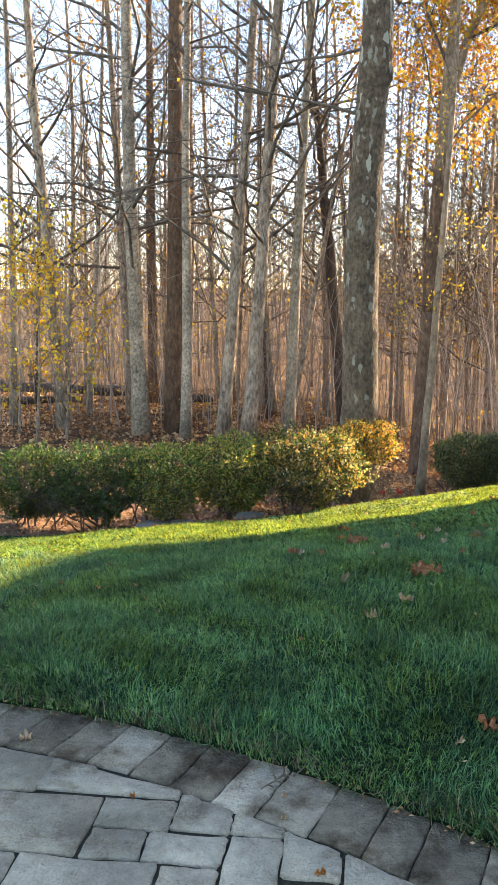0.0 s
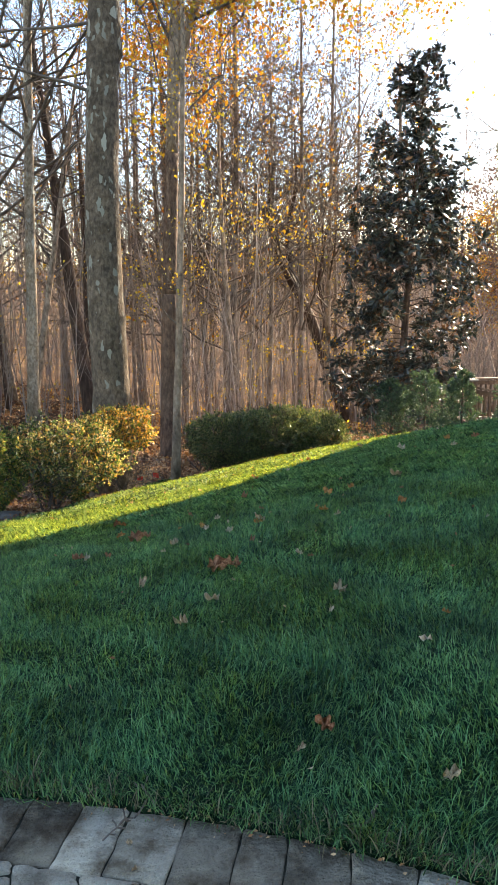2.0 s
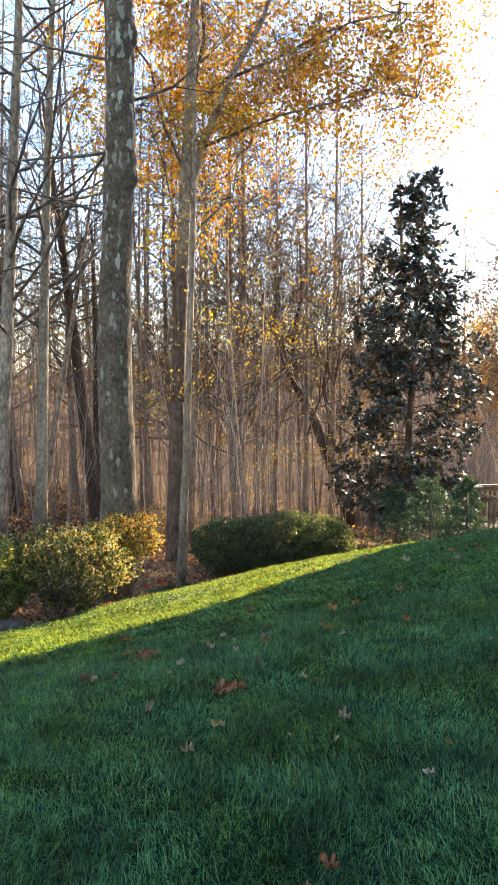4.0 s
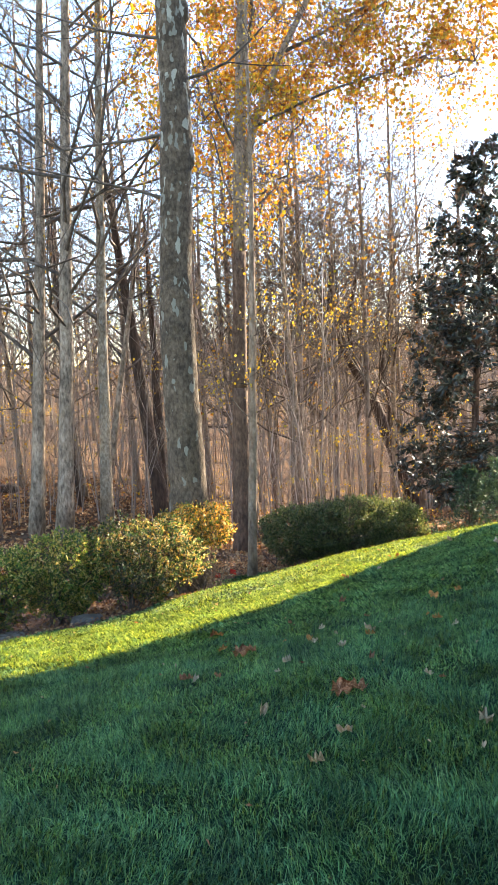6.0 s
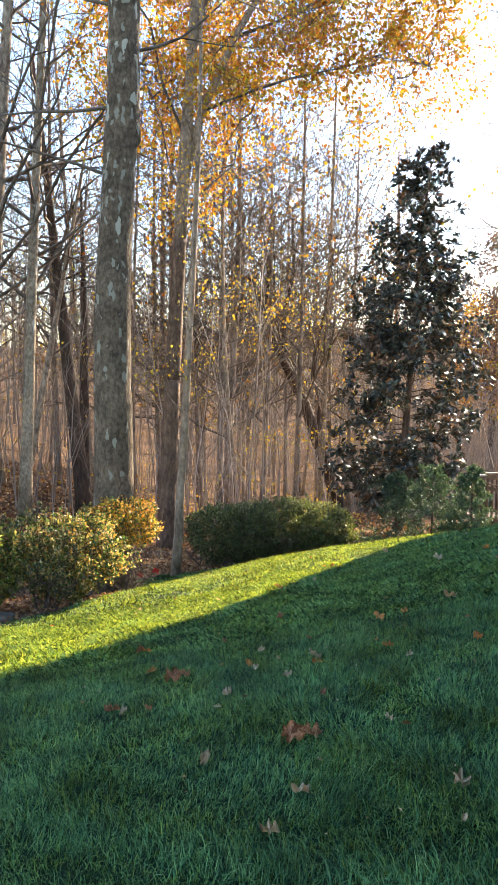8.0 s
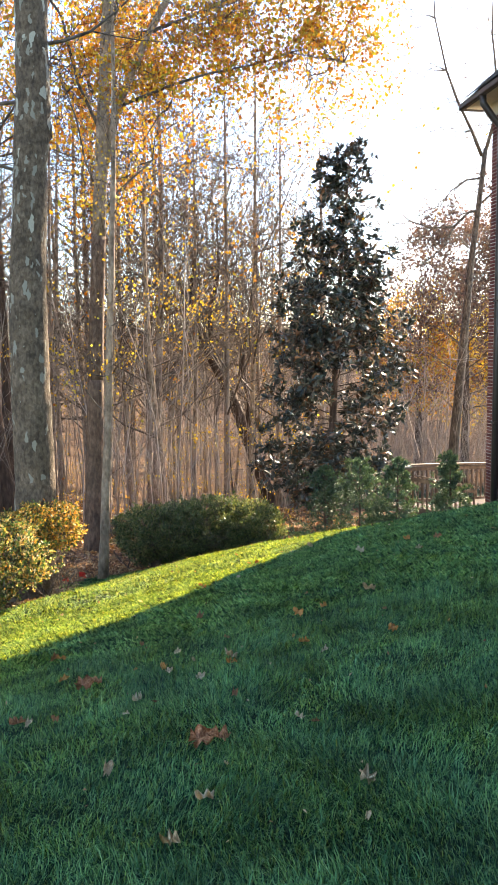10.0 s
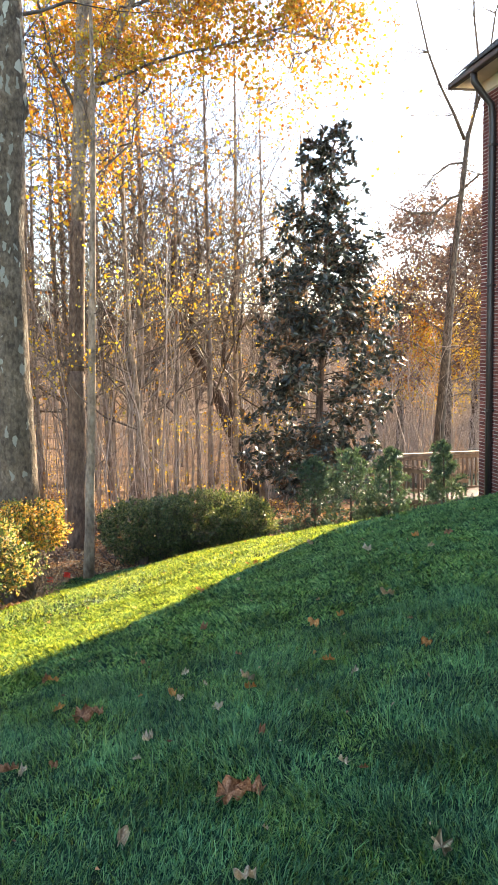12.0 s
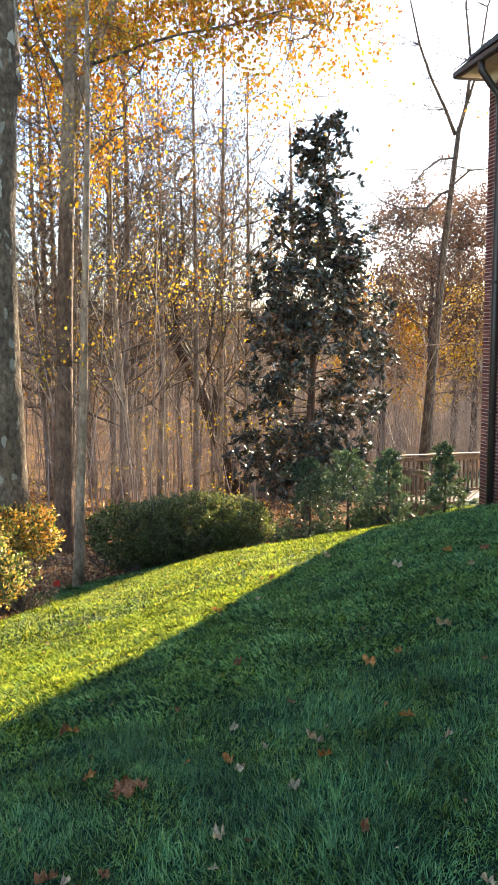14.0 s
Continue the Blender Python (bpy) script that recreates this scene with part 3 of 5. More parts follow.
bare_tree("brown_tree", -4.22, 20.3, (0.015, 0), 0.235, 22, 0.0, 106, M_BARK_RUST, BROWN, first=0.45)
bare_tree("pale_tree", -3.8, 19.5, (0.004, 0), 0.13, 17, 0.05, 107, M_BARK_PALE, PALE, first=0.5)
bare_tree("bare_tree", -2.88, 19.0, (0.068, 0), 0.15, 16, 0.1, 108, M_BARK, GREY, first=0.22)
bare_tree("bare_tree", -2.2, 18.5, (0.072, 0), 0.165, 17, 0.05, 109, M_BARK, GREY, first=0.22, reach=0.26)
bare_tree("pale_tree", -1.35, 19.2, (0.06, 0), 0.13, 18, -0.1, 110, M_BARK_SYC_PALE, PALE)
bare_tree("bare_tree", -1.55, 21.0, (0.19, 0), 0.1, 9, 0.0, 111, M_BARK, GREY, first=0.4)
bare_tree("bare_tree", -0.05, 22.4, (-0.105, 0), 0.2, 11, 0.0, 113, M_BARK_BROWN, "leaning brown trunk in the woods", first=0.5)
bare_tree("dead_snag", -0.06, 23.8, (0.0, 0), 0.17, 8.2, 0.05, 112, M_BARK_BROWN, "broken-off dead trunk with a few stubs of limbs", limbs=7, first=0.45, reach=0.12, level=1)

# the large sycamore at the bed's edge
rng = random.Random(5)
sx, sy = 0.2, 13.25
sycamore = thing("sycamore_tree", lies(sx, sy), "large sycamore with mottled flaking bark, rising from the hedge", "tree")
heights = np.array([-0.2, 0.1, 0.5, 1.2, 2.2, 3.4, 4.6, 5.8, 6.3, 6.8, 7.4, 8.4, 10.0, 12.0, 15.0])
sz = float(ground_z(sx, sy))
rad = 0.87 * np.array([0.46, 0.40, 0.355, 0.33, 0.315, 0.30, 0.285, 0.272, 0.268, 0.262, 0.252, 0.24, 0.22, 0.19, 0.14])
hh = np.linspace(-0.2, 15.0, 120)
rad, heights = np.interp(hh, heights, rad), hh
line = np.stack([sx + 0.012 * heights + 0.0016 * heights**2 + 0.03 * np.sin(heights * 1.1), sy + 0.0 * heights, sz + heights], -1)
v, f = tube(line, rad, 28)
for k in range(len(v) - 2):
    c = line[k // 28]
    p = Vector(v[k])
    push = 0.035 * noise.noise(Vector((p.x * 3.2, p.y * 3.2, p.z * 1.1))) + 0.014 * noise.noise(Vector((p.x * 9, p.y * 9, p.z * 4)))
    v[k, :2] += (v[k, :2] - c[:2]) / (np.linalg.norm(v[k, :2] - c[:2]) + 1e-6) * push
syc_trunk = part("trunk", mesh_np("trunk", v, f, True), M_BARK_SYC, sycamore)
for hz, side in ((6.55, 0.95), (4.1, -0.2), (8.6, 0.9)):
    bm = bmesh.new()
    bmesh.ops.create_icosphere(bm, subdivisions=2, radius=0.15)
    c = Vector([float(np.interp(hz, heights, line[:, k])) for k in range(3)]) + Vector((0.17 * side, -0.18 * (1 - abs(side)), 0))
    for vert in bm.verts:
        vert.co = c + Vector((vert.co.x * 0.85, vert.co.y * 0.85, vert.co.z * 1.5)) * (1 + 0.25 * noise.noise(vert.co * 9))
    for fc in bm.faces:
        fc.smooth = True
    part("knot", bm, M_BARK_SYC, syc_trunk)
out, tips = [], []
for hz, ang, ln in ((5.9, 190, 3.2), (6.9, 170, 3.6), (7.6, 10, 3.0), (8.2, 200, 3.5), (9.0, 150, 4.0), (9.6, 20, 3.5), (10.5, 210, 3.5), (11.2, -20, 3.5), (12.2, 160, 3.5), (13.2, 60, 3.0), (14.2, 250, 3.0)):
    p = Vector([float(np.interp(hz, heights, line[:, k])) for k in range(3)])
    a = radians(ang)
    bough(rng, out, tips, p, Vector((math.cos(a), 0.4 * math.sin(a) + 0.2, 0.25)).normalized(), ln * 0.8, 0.028, 3, 0.14, 0.02)
v, f = prisms(out, 4)
part("crown", mesh_np("crown", v, f), M_TWIG, sycamore)

# the golden sycamore behind it, with its upper limbs over the lawn
rng = random.Random(8)
gx0, gy0 = 1.52, 18.0
gold = thing("golden_sycamore", lies(gx0, gy0), "tall sycamore with golden-orange autumn leaves, sunlit from behind", "tree")
gz0 = float(ground_z(gx0, gy0))
hs = np.array([-0.2, 0.1, 0.6, 1.5, 3.0, 4.5, 6.0, 8.0, 10.0, 13.0, 16.0])
gline = np.stack([gx0 + 0.03 * hs + 0.0022 * hs**2, gy0 + 0.02 * hs, gz0 + hs], -1)
grad = np.array([0.33, 0.29, 0.255, 0.235, 0.215, 0.195, 0.18, 0.165, 0.15, 0.12, 0.08])
low_h, mid_h, high_h = np.linspace(-0.2, 3.45, 12), np.linspace(3.4, 6.3, 9), np.linspace(6.25, 16.0, 16)
# the upper bark is tan, with warm sunlight worked into its lighter colour
for name, sec, bark, label in (("trunk", low_h, M_BARK_RUST, "dark reddish-brown lower trunk"), ("middle_trunk", mid_h, M_BARK_RUST, "rust-brown middle trunk"), ("upper_trunk", high_h, M_BARK_TAN, "tan smooth upper trunk, its colour lightened as if sunlit")):
    v, f = tube(np.stack([np.interp(sec, hs, gline[:, c]) for c in range(3)], -1), 0.74 * np.interp(sec, hs, grad), 14, 0.05, rng)
    part(name, mesh_np(name, v, f, True), bark, gold, label)
out, tips, mains = [], [], []


def gold_limb(p, q, thick, sag, bark=None):
    """One crooked limb from p to q; returns its points."""
    pts = [p]
    for u in (0.2, 0.4, 0.6, 0.8, 1.0):
        pts.append(p.lerp(q, u) + Vector((rng.gauss(0, 0.14), rng.gauss(0, 0.14), sag * math.sin(u * math.pi) + rng.gauss(0, 0.1))))
    v, f = tube([tuple(c) for c in pts], [thick * (1 - 0.75 * u) for u in (0, 0.2, 0.4, 0.6, 0.8, 1.0)], 6)
    part("limb", mesh_np("limb", v, f, True), bark or M_TWIG, gold, "slender upper limb")
    return pts


def on_trunk(hz):
    return Vector([float(np.interp(hz, hs, gline[:, c])) for c in range(3)])


fork = gold_limb(on_trunk(7.4), Vector((4.7, 18.6, 12.2)), 0.10, 0.0, M_BARK_TAN)
mains.append(fork)
for p, q, r in ((fork[1], (7.2, 19.0, 8.0), 0.035), (fork[2], (8.0, 19.4, 10.2), 0.04), (on_trunk(8.2), (0.2, 19.2, 10.4), 0.035), (on_trunk(9.6), (3.0, 19.6, 13.6), 0.04), (on_trunk(6.6), (3.9, 19.2, 6.8), 0.022), (fork[4], (6.6, 20.0, 13.4), 0.035), (on_trunk(7.0), (0.5, 18.8, 7.8), 0.022)):
    mains.append(gold_limb(p, Vector(q), r, 0.3))
spots = []
while len(spots) < 74:
    x, y, z = rng.uniform(-0.2, 8.4), rng.uniform(18.2, 21.2), rng.uniform(4.4, 14.5)
    if z > 4.6 + 0.62 * abs(x - 2.4) * (1.0 if x > 2.4 else 0.6) and (z > 6.5 or rng.random() < 0.5):
        spots.append(Vector((x, y, z)))
for q in spots:
    p = min((c for m in mains for c in m[2:]), key=lambda c: (c - q).length)
    pts = gold_limb(p, q, 0.02, 0.1)
    for c in range(2, 6):
        for _ in range(2):
            d = ((pts[c] - pts[c - 1]).normalized() + Vector((rng.gauss(0, 0.6), rng.gauss(0, 0.6), rng.gauss(0, 0.5)))).normalized()
            bough(rng, out, tips, pts[c - 1].lerp(pts[c], rng.random()), d, rng.uniform(0.7, 1.4), 0.011, 2, 0.22, -0.02, (0, 2, 1, 2))
v, f = prisms(out)
part("crown", mesh_np("crown", v, f), M_TWIG, gold)
gen = np.random.default_rng(8)
tp = np.array(tips)
tp = tp[gen.permutation(len(tp))[: int(len(tp) * 0.5)]]
pick = gen.integers(0, len(tp), 40000)
at = tp[pick, :3] + gen.normal(0, 0.13, (len(pick), 3))
v, f = leaves(at, gen.normal(0, 1, (len(pick), 3)) + [0, 0, -0.5], gen.uniform(0.05, 0.12, len(pick)), 0.8, 0.3, gen)
part("foliage", mesh_np("foliage", v, f), M_LEAF_GOLD, gold, "golden and orange leaves")

bare_tree("slim_tree", 1.33, 14.9, (0.045, 0), 0.079, 10.5, 0.05, 121, M_BARK_TAN, "slim grey-brown tree at the lawn's edge, a few yellow leaves", limbs=20, first=0.25, reach=0.14, thick=0.2, leaf=M_LEAF_YELLOW, leaf_n=1500, leaf_size=0.046, lift=-0.02, flare=1.2)
# the crooked tree in the hollow
rng = random.Random(31)
crooked = thing("crooked_tree", lies(10.4, 34.0), "leaning crooked tree with a bent dark trunk, bare", "tree")
cl = np.array([(10.65, 34, -5.0), (10.4, 34, -4.4), (9.6, 34, -2.3), (8.85, 34, -0.25), (8.15, 34, 1.1), (7.7, 34, 2.0), (7.1, 34, 3.7), (6.6, 34, 4.6), (5.6, 34, 5.2)])
v, f = tube(cl, [0.33, 0.28, 0.25, 0.22, 0.19, 0.17, 0.13, 0.09, 0.04], 10, 0.06, rng)
part("trunk", mesh_np("trunk", v, f, True), M_BARK_BROWN, crooked)
crook_limbs = [[(9.4, 34, -1.9), (9.5, 34, -0.3), (9.2, 34, 1.2), (9.6, 34, 3.6), (10.0, 34, 6.4)], [(8.0, 34, 1.4), (7.9, 34, 3.2), (8.3, 34, 5.0), (8.2, 34, 7.5)], [(7.1, 34, 3.6), (7.3, 34, 5.2), (6.9, 34, 7.0)]]
out, tips = [], []
for pts in crook_limbs:
    v, f = tube(np.array(pts), np.linspace(0.13, 0.03, len(pts)), 8, 0.06, rng)
    part("limb", mesh_np("limb", v, f, True), M_BARK_BROWN, crooked)
for c in list(cl[4:]) + [q for pts in crook_limbs for q in pts[1:]]:
    for _ in range(4):
        bough(rng, out, tips, Vector(c), Vector((rng.gauss(0, 0.8), rng.gauss(0, 0.5), rng.uniform(0.1, 0.9))).normalized(), rng.uniform(1.4, 3.0), 0.04, 2, 0.2, 0.04)
out = np.array(out)
out[:, 6:] = np.maximum(out[:, 6:], 0.006)
v, f = prisms(out)
part("crown", mesh_np("crown", v, f), M_TWIG, crooked)
for k, (x, y) in enumerate(((-6.9, 18.0), (-6.5, 18.8), (-7.9, 19.4))):
    bare_tree("yellow_sapling", x, y, (0.02, 0), 0.035, 5.2 - 0.4 * k, 0.1, 140 + k, M_BARK, "slender sapling with bright yellow autumn leaves", limbs=22, first=0.15, reach=0.2, leaf=M_LEAF_YELLOW, leaf_n=520, leaf_size=0.1, group="saplings", kids=(0, 1, 2, 2))

# the gaunt forked tree beyond the deck
rng = random.Random(44)
gaunt = thing("gaunt_tree", (16.4, 30.0, float(ground_z(16.4, 30.0))), "gaunt half-dead tree with forked, drooping bare limbs", "tree")
z0 = float(ground_z(16.4, 30.0))
gl = np.array([(16.4, 30, z0 - 0.2), (16.55, 30, -1.8), (16.9, 30, 2.0), (17.15, 30, 4.9), (17.45, 30, 7.2), (17.7, 30, 9.3)])
v, f = tube(gl, [0.24, 0.19, 0.155, 0.125, 0.105, 0.09], 12, 0.07, rng)
part("trunk", mesh_np("trunk", v, f, True), M_BARK_DARK, gaunt)
for ln, rr, count, lo, hi in (([(17.55, 30, 9.0), (17.1, 30, 9.9), (16.5, 30, 10.9), (16.0, 30, 12.0), (15.5, 30, 13.8), (15.35, 30, 16.0)], [0.075, 0.06, 0.05, 0.04, 0.028, 0.012], 8, -0.25, 0.25),
                              ([(17.7, 30, 9.2), (18.0, 30, 10.2), (18.15, 30, 11.6), (17.9, 30, 13.4), (17.8, 30, 16.0)], [0.08, 0.065, 0.05, 0.035, 0.014], 6, -0.1, 0.7),
                              ([(18.0, 30, 10.1), (18.5, 30, 11.6), (18.8, 30, 13.6), (19.4, 30, 15.6)], [0.055, 0.045, 0.03, 0.012], 5, -0.1, 0.6),
                              ([(17.35, 30, 7.0), (17.0, 30, 6.9), (16.4, 30, 6.35), (15.4, 30, 6.3), (14.6, 30, 6.5), (13.7, 30, 7.1)], [0.06, 0.055, 0.045, 0.035, 0.024, 0.01], 3, -0.6, 0.1),
                              ([(16.4, 30, 6.35), (16.0, 30, 5.6), (15.2, 30, 5.0), (14.4, 30, 4.7)], [0.04, 0.034, 0.024, 0.01], 3, -0.4, 0.2),
                              ([(17.5, 30, 8.2), (16.9, 30, 8.1), (16.3, 30, 7.7), (15.8, 30, 7.1)], [0.045, 0.04, 0.028, 0.01], 3, -0.4, 0.2),
                              ([(17.45, 30, 7.2), (18.2, 30, 7.8), (19.0, 30, 7.9)], [0.05, 0.04, 0.015], 4, -0.3, 0.5)):
    v, f = tube(ln, rr, 7, 0.05, rng)
    part("limb", mesh_np("limb", v, f, True), M_BARK_DARK, gaunt)
    out, tips = [], []
    for c in ln[1:]:
        for _ in range(count):
            bough(rng, out, tips, Vector(c), Vector((rng.gauss(-0.7, 0.8), rng.gauss(0, 0.4), rng.uniform(lo, hi))).normalized(), rng.uniform(0.8, 2.4), 0.017, 2, 0.2, -0.01, (0, 2, 2, 2))
    out = np.array(out)
    out[:, 6:] = np.maximum(out[:, 6:], 0.0065)
    v, f = prisms(out)
    tagged(part("twigwork", mesh_np("twigwork", v, f), M_BARK_DARK, gaunt), kind="stuff")

# a forked bare tree behind the magnolia
bare_tree("forked_tree", 11.0, 30.0, (0.0, 0), 0.17, 13.0, 0.1, 131, M_BARK_WOOD, "bare forked tree with upright limbs behind the magnolia", limbs=15, first=0.5, reach=0.24, lift=0.16, thick=0.6, kids=(0, 1, 2, 2), fine=0.007)

# trees of the wood behind: eight kinds, set out again and again
kinds = []
for k in range(8):
    rng = random.Random(300 + k)
    kinds.append(bare_tree("wood_tree", 0, 0, (rng.gauss(0, 0.03), 0), (0.055, 0.07, 0.085, 0.10, 0.06, 0.125, 0.075, 0.05)[k], (13, 15, 17, 18, 12, 20, 16, 10)[k], rng.gauss(0, 0.25), 300 + k,
                           (M_BARK, M_BARK_WOOD, M_BARK_WOOD, M_BARK_PALE, M_BARK_BROWN, M_BARK_WOOD, M_BARK, M_BARK_WOOD)[k], "bare tree among many in the autumn woods",
                           limbs=(22, 24, 26, 26, 24, 28, 26, 20)[k], first=0.14, reach=0.24, leaf=(M_LEAF_TAN, M_LEAF_GOLD)[k % 2], leaf_n=(60, 40, 40, 20, 110, 20, 60, 40)[k], leaf_size=0.12, at_z=0.0, kids=(0, 1, 1, 1), fine=0.006))
rng = random.Random(77)
spots, tries = [], 0
while len(spots) < 140 and tries < 6000:
    tries += 1
    y = 24.0 + 52 * rng.random() ** 1.25
    az = rng.uniform(-34, 44)
    x = y * math.tan(radians(az))
    if az > 18 and y < 66 or (11 < x < 18 and y < 34) or (10 < az < 19.5 and y < 43):
        continue
    if all((x - a) ** 2 + (y - b) ** 2 > 1.05**2 for a, b in spots):
        spots.append((x, y))
for k, (x, y) in enumerate(spots):
    m = Matrix.Translation(lies(x, y)) @ Matrix.Rotation(rng.uniform(0, 6.28), 4, "Z") @ Matrix.Scale(rng.uniform(0.8, 1.2), 4)
    t = kinds[k % 8] if k < 8 else copy_thing(kinds[k % 8], m)
    t.matrix_basis = m

# fine-branched spreading trees in the middle distance
spread = []
for k in range(4):
    rng = random.Random(510 + k)
    spread.append(bare_tree("spreading_tree", 0, 0, (rng.gauss(0, 0.04), 0), 0.10, 14.5, rng.gauss(0, 0.4), 510 + k, (M_BARK, M_BARK_WOOD, M_BARK, M_BARK_WOOD)[k], "fine-branched bare tree in the hollow, a few tan leaves",
                            limbs=26, first=0.2, reach=0.34, leaf=(M_LEAF_GOLD, M_LEAF_TAN, M_LEAF_GOLD, M_LEAF_YELLOW)[k], leaf_n=(900, 500, 500, 250)[k], leaf_size=0.12, lift=0.13, at_z=0.0, kids=(0, 2, 2, 2), fine=0.007))
rng = random.Random(520)
for k, (x, y) in enumerate(((4.2, 23.5), (6.2, 30.0), (10.8, 47.5), (4.6, 29.5), (6.2, 36.5), (4.6, 34.0), (2.9, 27.5), (10.6, 36.0), (12.4, 47.0), (3.4, 31.0), (7.2, 38.0), (9.0, 46.0), (5.8, 42.0), (14.4, 50.0), (2.2, 36.0), (16.4, 52.0), (-9.5, 27.0), (-0.8, 29.0), (-4.2, 31.0), (-7.4, 33.0), (-2.4, 27.0), (9.5, 39.5), (11.5, 41.0), (8.2, 44.5), (13.4, 44.0), (6.6, 26.8), (8.5, 30.5), (10.2, 32.5))):
    m = Matrix.Translation(lies(x, y)) @ Matrix.Rotation(rng.uniform(0, 6.28), 4, "Z") @ Matrix.Scale(rng.uniform(0.9, 1.2), 4)
    t = spread[k] if k < 4 else copy_thing(spread[k % 4], m)
    t.matrix_basis = m

# brushwood: saplings and brambles, past counting
rng = random.Random(91)
out = []
for _ in range(2150):
    y = 20.5 + 55 * rng.random() ** 1.5
    az = rng.uniform(-32, 42)
    x = y * math.tan(radians(az))
    if az > 24 and y < 26 or 4.5 < x < 12 and y < 24.5:
        continue
    h = rng.uniform(1.0, 3.0) if rng.random() < 0.55 else rng.uniform(3.0, 7.5)
    p = Vector(lies(x, y, -0.05))
    d = Vector((rng.gauss(0, 0.09), rng.gauss(0, 0.09), 1)).normalized()
    r = 0.006 + 0.004 * h * rng.random()
    for i in range(4):
        q = p + d * h / 4
        out.append((*p, *q, r, r * 0.75))
        for _ in range(3 if i else 1):
            dd = (d + Vector((rng.gauss(0, 0.7), rng.gauss(0, 0.7), rng.gauss(0, 0.4)))).normalized()
            e = q + dd * h * rng.uniform(0.1, 0.24)
            out.append((*q, *e, r * 0.55, 0.003))
            e2 = e + (dd + Vector((rng.gauss(0, 0.5), rng.gauss(0, 0.5), rng.gauss(0, 0.5)))).normalized() * h * 0.16
            out.append((*e, *e2, 0.0035, 0.002))
        p, r = q, r * 0.75
        d = (d + Vector((rng.gauss(0, 0.13), rng.gauss(0, 0.13), 0.08))).normalized()
v, f = prisms(out)
brush = tagged(new("undergrowth", mesh_np("undergrowth", v, f)), "tangled leafless brushwood and saplings between the trunks", "undergrowth", kind="stuff")
brush.data.materials.append(M_TWIG_FAR)


# more of it on the slope beyond the deck, grey and fine
rng = random.Random(92)
out = []
for _ in range(420):
    y = rng.uniform(30, 62)
    x = y * math.tan(radians(rng.uniform(17.5, 34)))
    h = rng.uniform(2.0, 6.5)
    p, d, r = Vector(lies(x, y, -0.05)), Vector((rng.gauss(0, 0.1), rng.gauss(0, 0.1), 1)).normalized(), rng.uniform(0.01, 0.028)
    for i in range(5):
        q = p + d * h / 5
        out.append((*p, *q, r, r * 0.78))
        for _ in range(4):
            e = q + (d + Vector((rng.gauss(0, 0.6), rng.gauss(0, 0.6), rng.gauss(0.1, 0.4)))).normalized() * h * rng.uniform(0.12, 0.3)
            out.append((*q, *e, r * 0.45, 0.004))
        p, r = q, r * 0.78
        d = (d + Vector((rng.gauss(0, 0.12), rng.gauss(0, 0.12), 0))).normalized()
v, f = prisms(out)
slope_brush = tagged(new("slope_brushwood", mesh_np("slope_brushwood", v, f)), "fine grey leafless brushwood on the slope beyond the deck", "undergrowth", kind="stuff")
slope_brush.data.materials.append(M_TWIG_FAR)

# the far woods: thin stems and bare crowns that close the distance
rng = random.Random(95)
out = []
for _ in range(820):
    y = rng.uniform(70, 265)
    x = y * math.tan(radians(rng.uniform(-36, 46)))
    h = rng.uniform(7, 15)
    p = Vector(lies(x, y, -0.2))
    d = Vector((rng.gauss(0, 0.05), 0, 1)).normalized()
    r = rng.uniform(0.06, 0.16)
    for i in range(4):
        q = p + d * h / 4
        out.append((*p, *q, r, r * 0.75))
        for _ in range(4):
            dd = (d * 0.8 + Vector((rng.gauss(0, 0.8), rng.gauss(0, 0.4), rng.gauss(0, 0.35)))).normalized()
            e = q + dd * h * rng.uniform(0.12, 0.28)
            out.append((*q, *e, 0.05, 0.03))
            out.append((*e, *(e + (dd + Vector((rng.gauss(0, 0.6), 0, rng.gauss(0.2, 0.4)))).normalized() * h * 0.14), 0.03, 0.02))
        p, r = q, r * 0.75
v, f = prisms(out)
gen = np.random.default_rng(88)
n = 230
cy = 20.5 + 28 * gen.random(n) ** 1.2
cx = cy * np.tan(np.radians(gen.uniform(-32, 19, n)))
cz = ground_z(cx, cy) + 0.4 + 5.5 * gen.random(n) ** 1.4
who = np.repeat(np.arange(n), 34)
at = np.stack([cx, cy, cz], -1)[who] + gen.normal(0, 1, (len(who), 3)) * [0.55, 0.4, 0.16]
lv, lf = leaves(at, gen.normal(0, 1, at.shape) + [0, 0, -0.4], gen.uniform(0.045, 0.09, len(at)), 0.8, 0.3, gen)
under = tagged(new("understory_leaves", mesh_np("understory_leaves", lv, lf)), "golden and tan leaves lingering on saplings in the woods", "leaves", kind="stuff")
under.data.materials.append(M_LEAF_YELLOW)
far = tagged(new("far_woods", mesh_np("far_woods", v, f)), "distant bare autumn woods, brown and grey", "woods", kind="stuff")
far.data.materials.append(M_FAR)

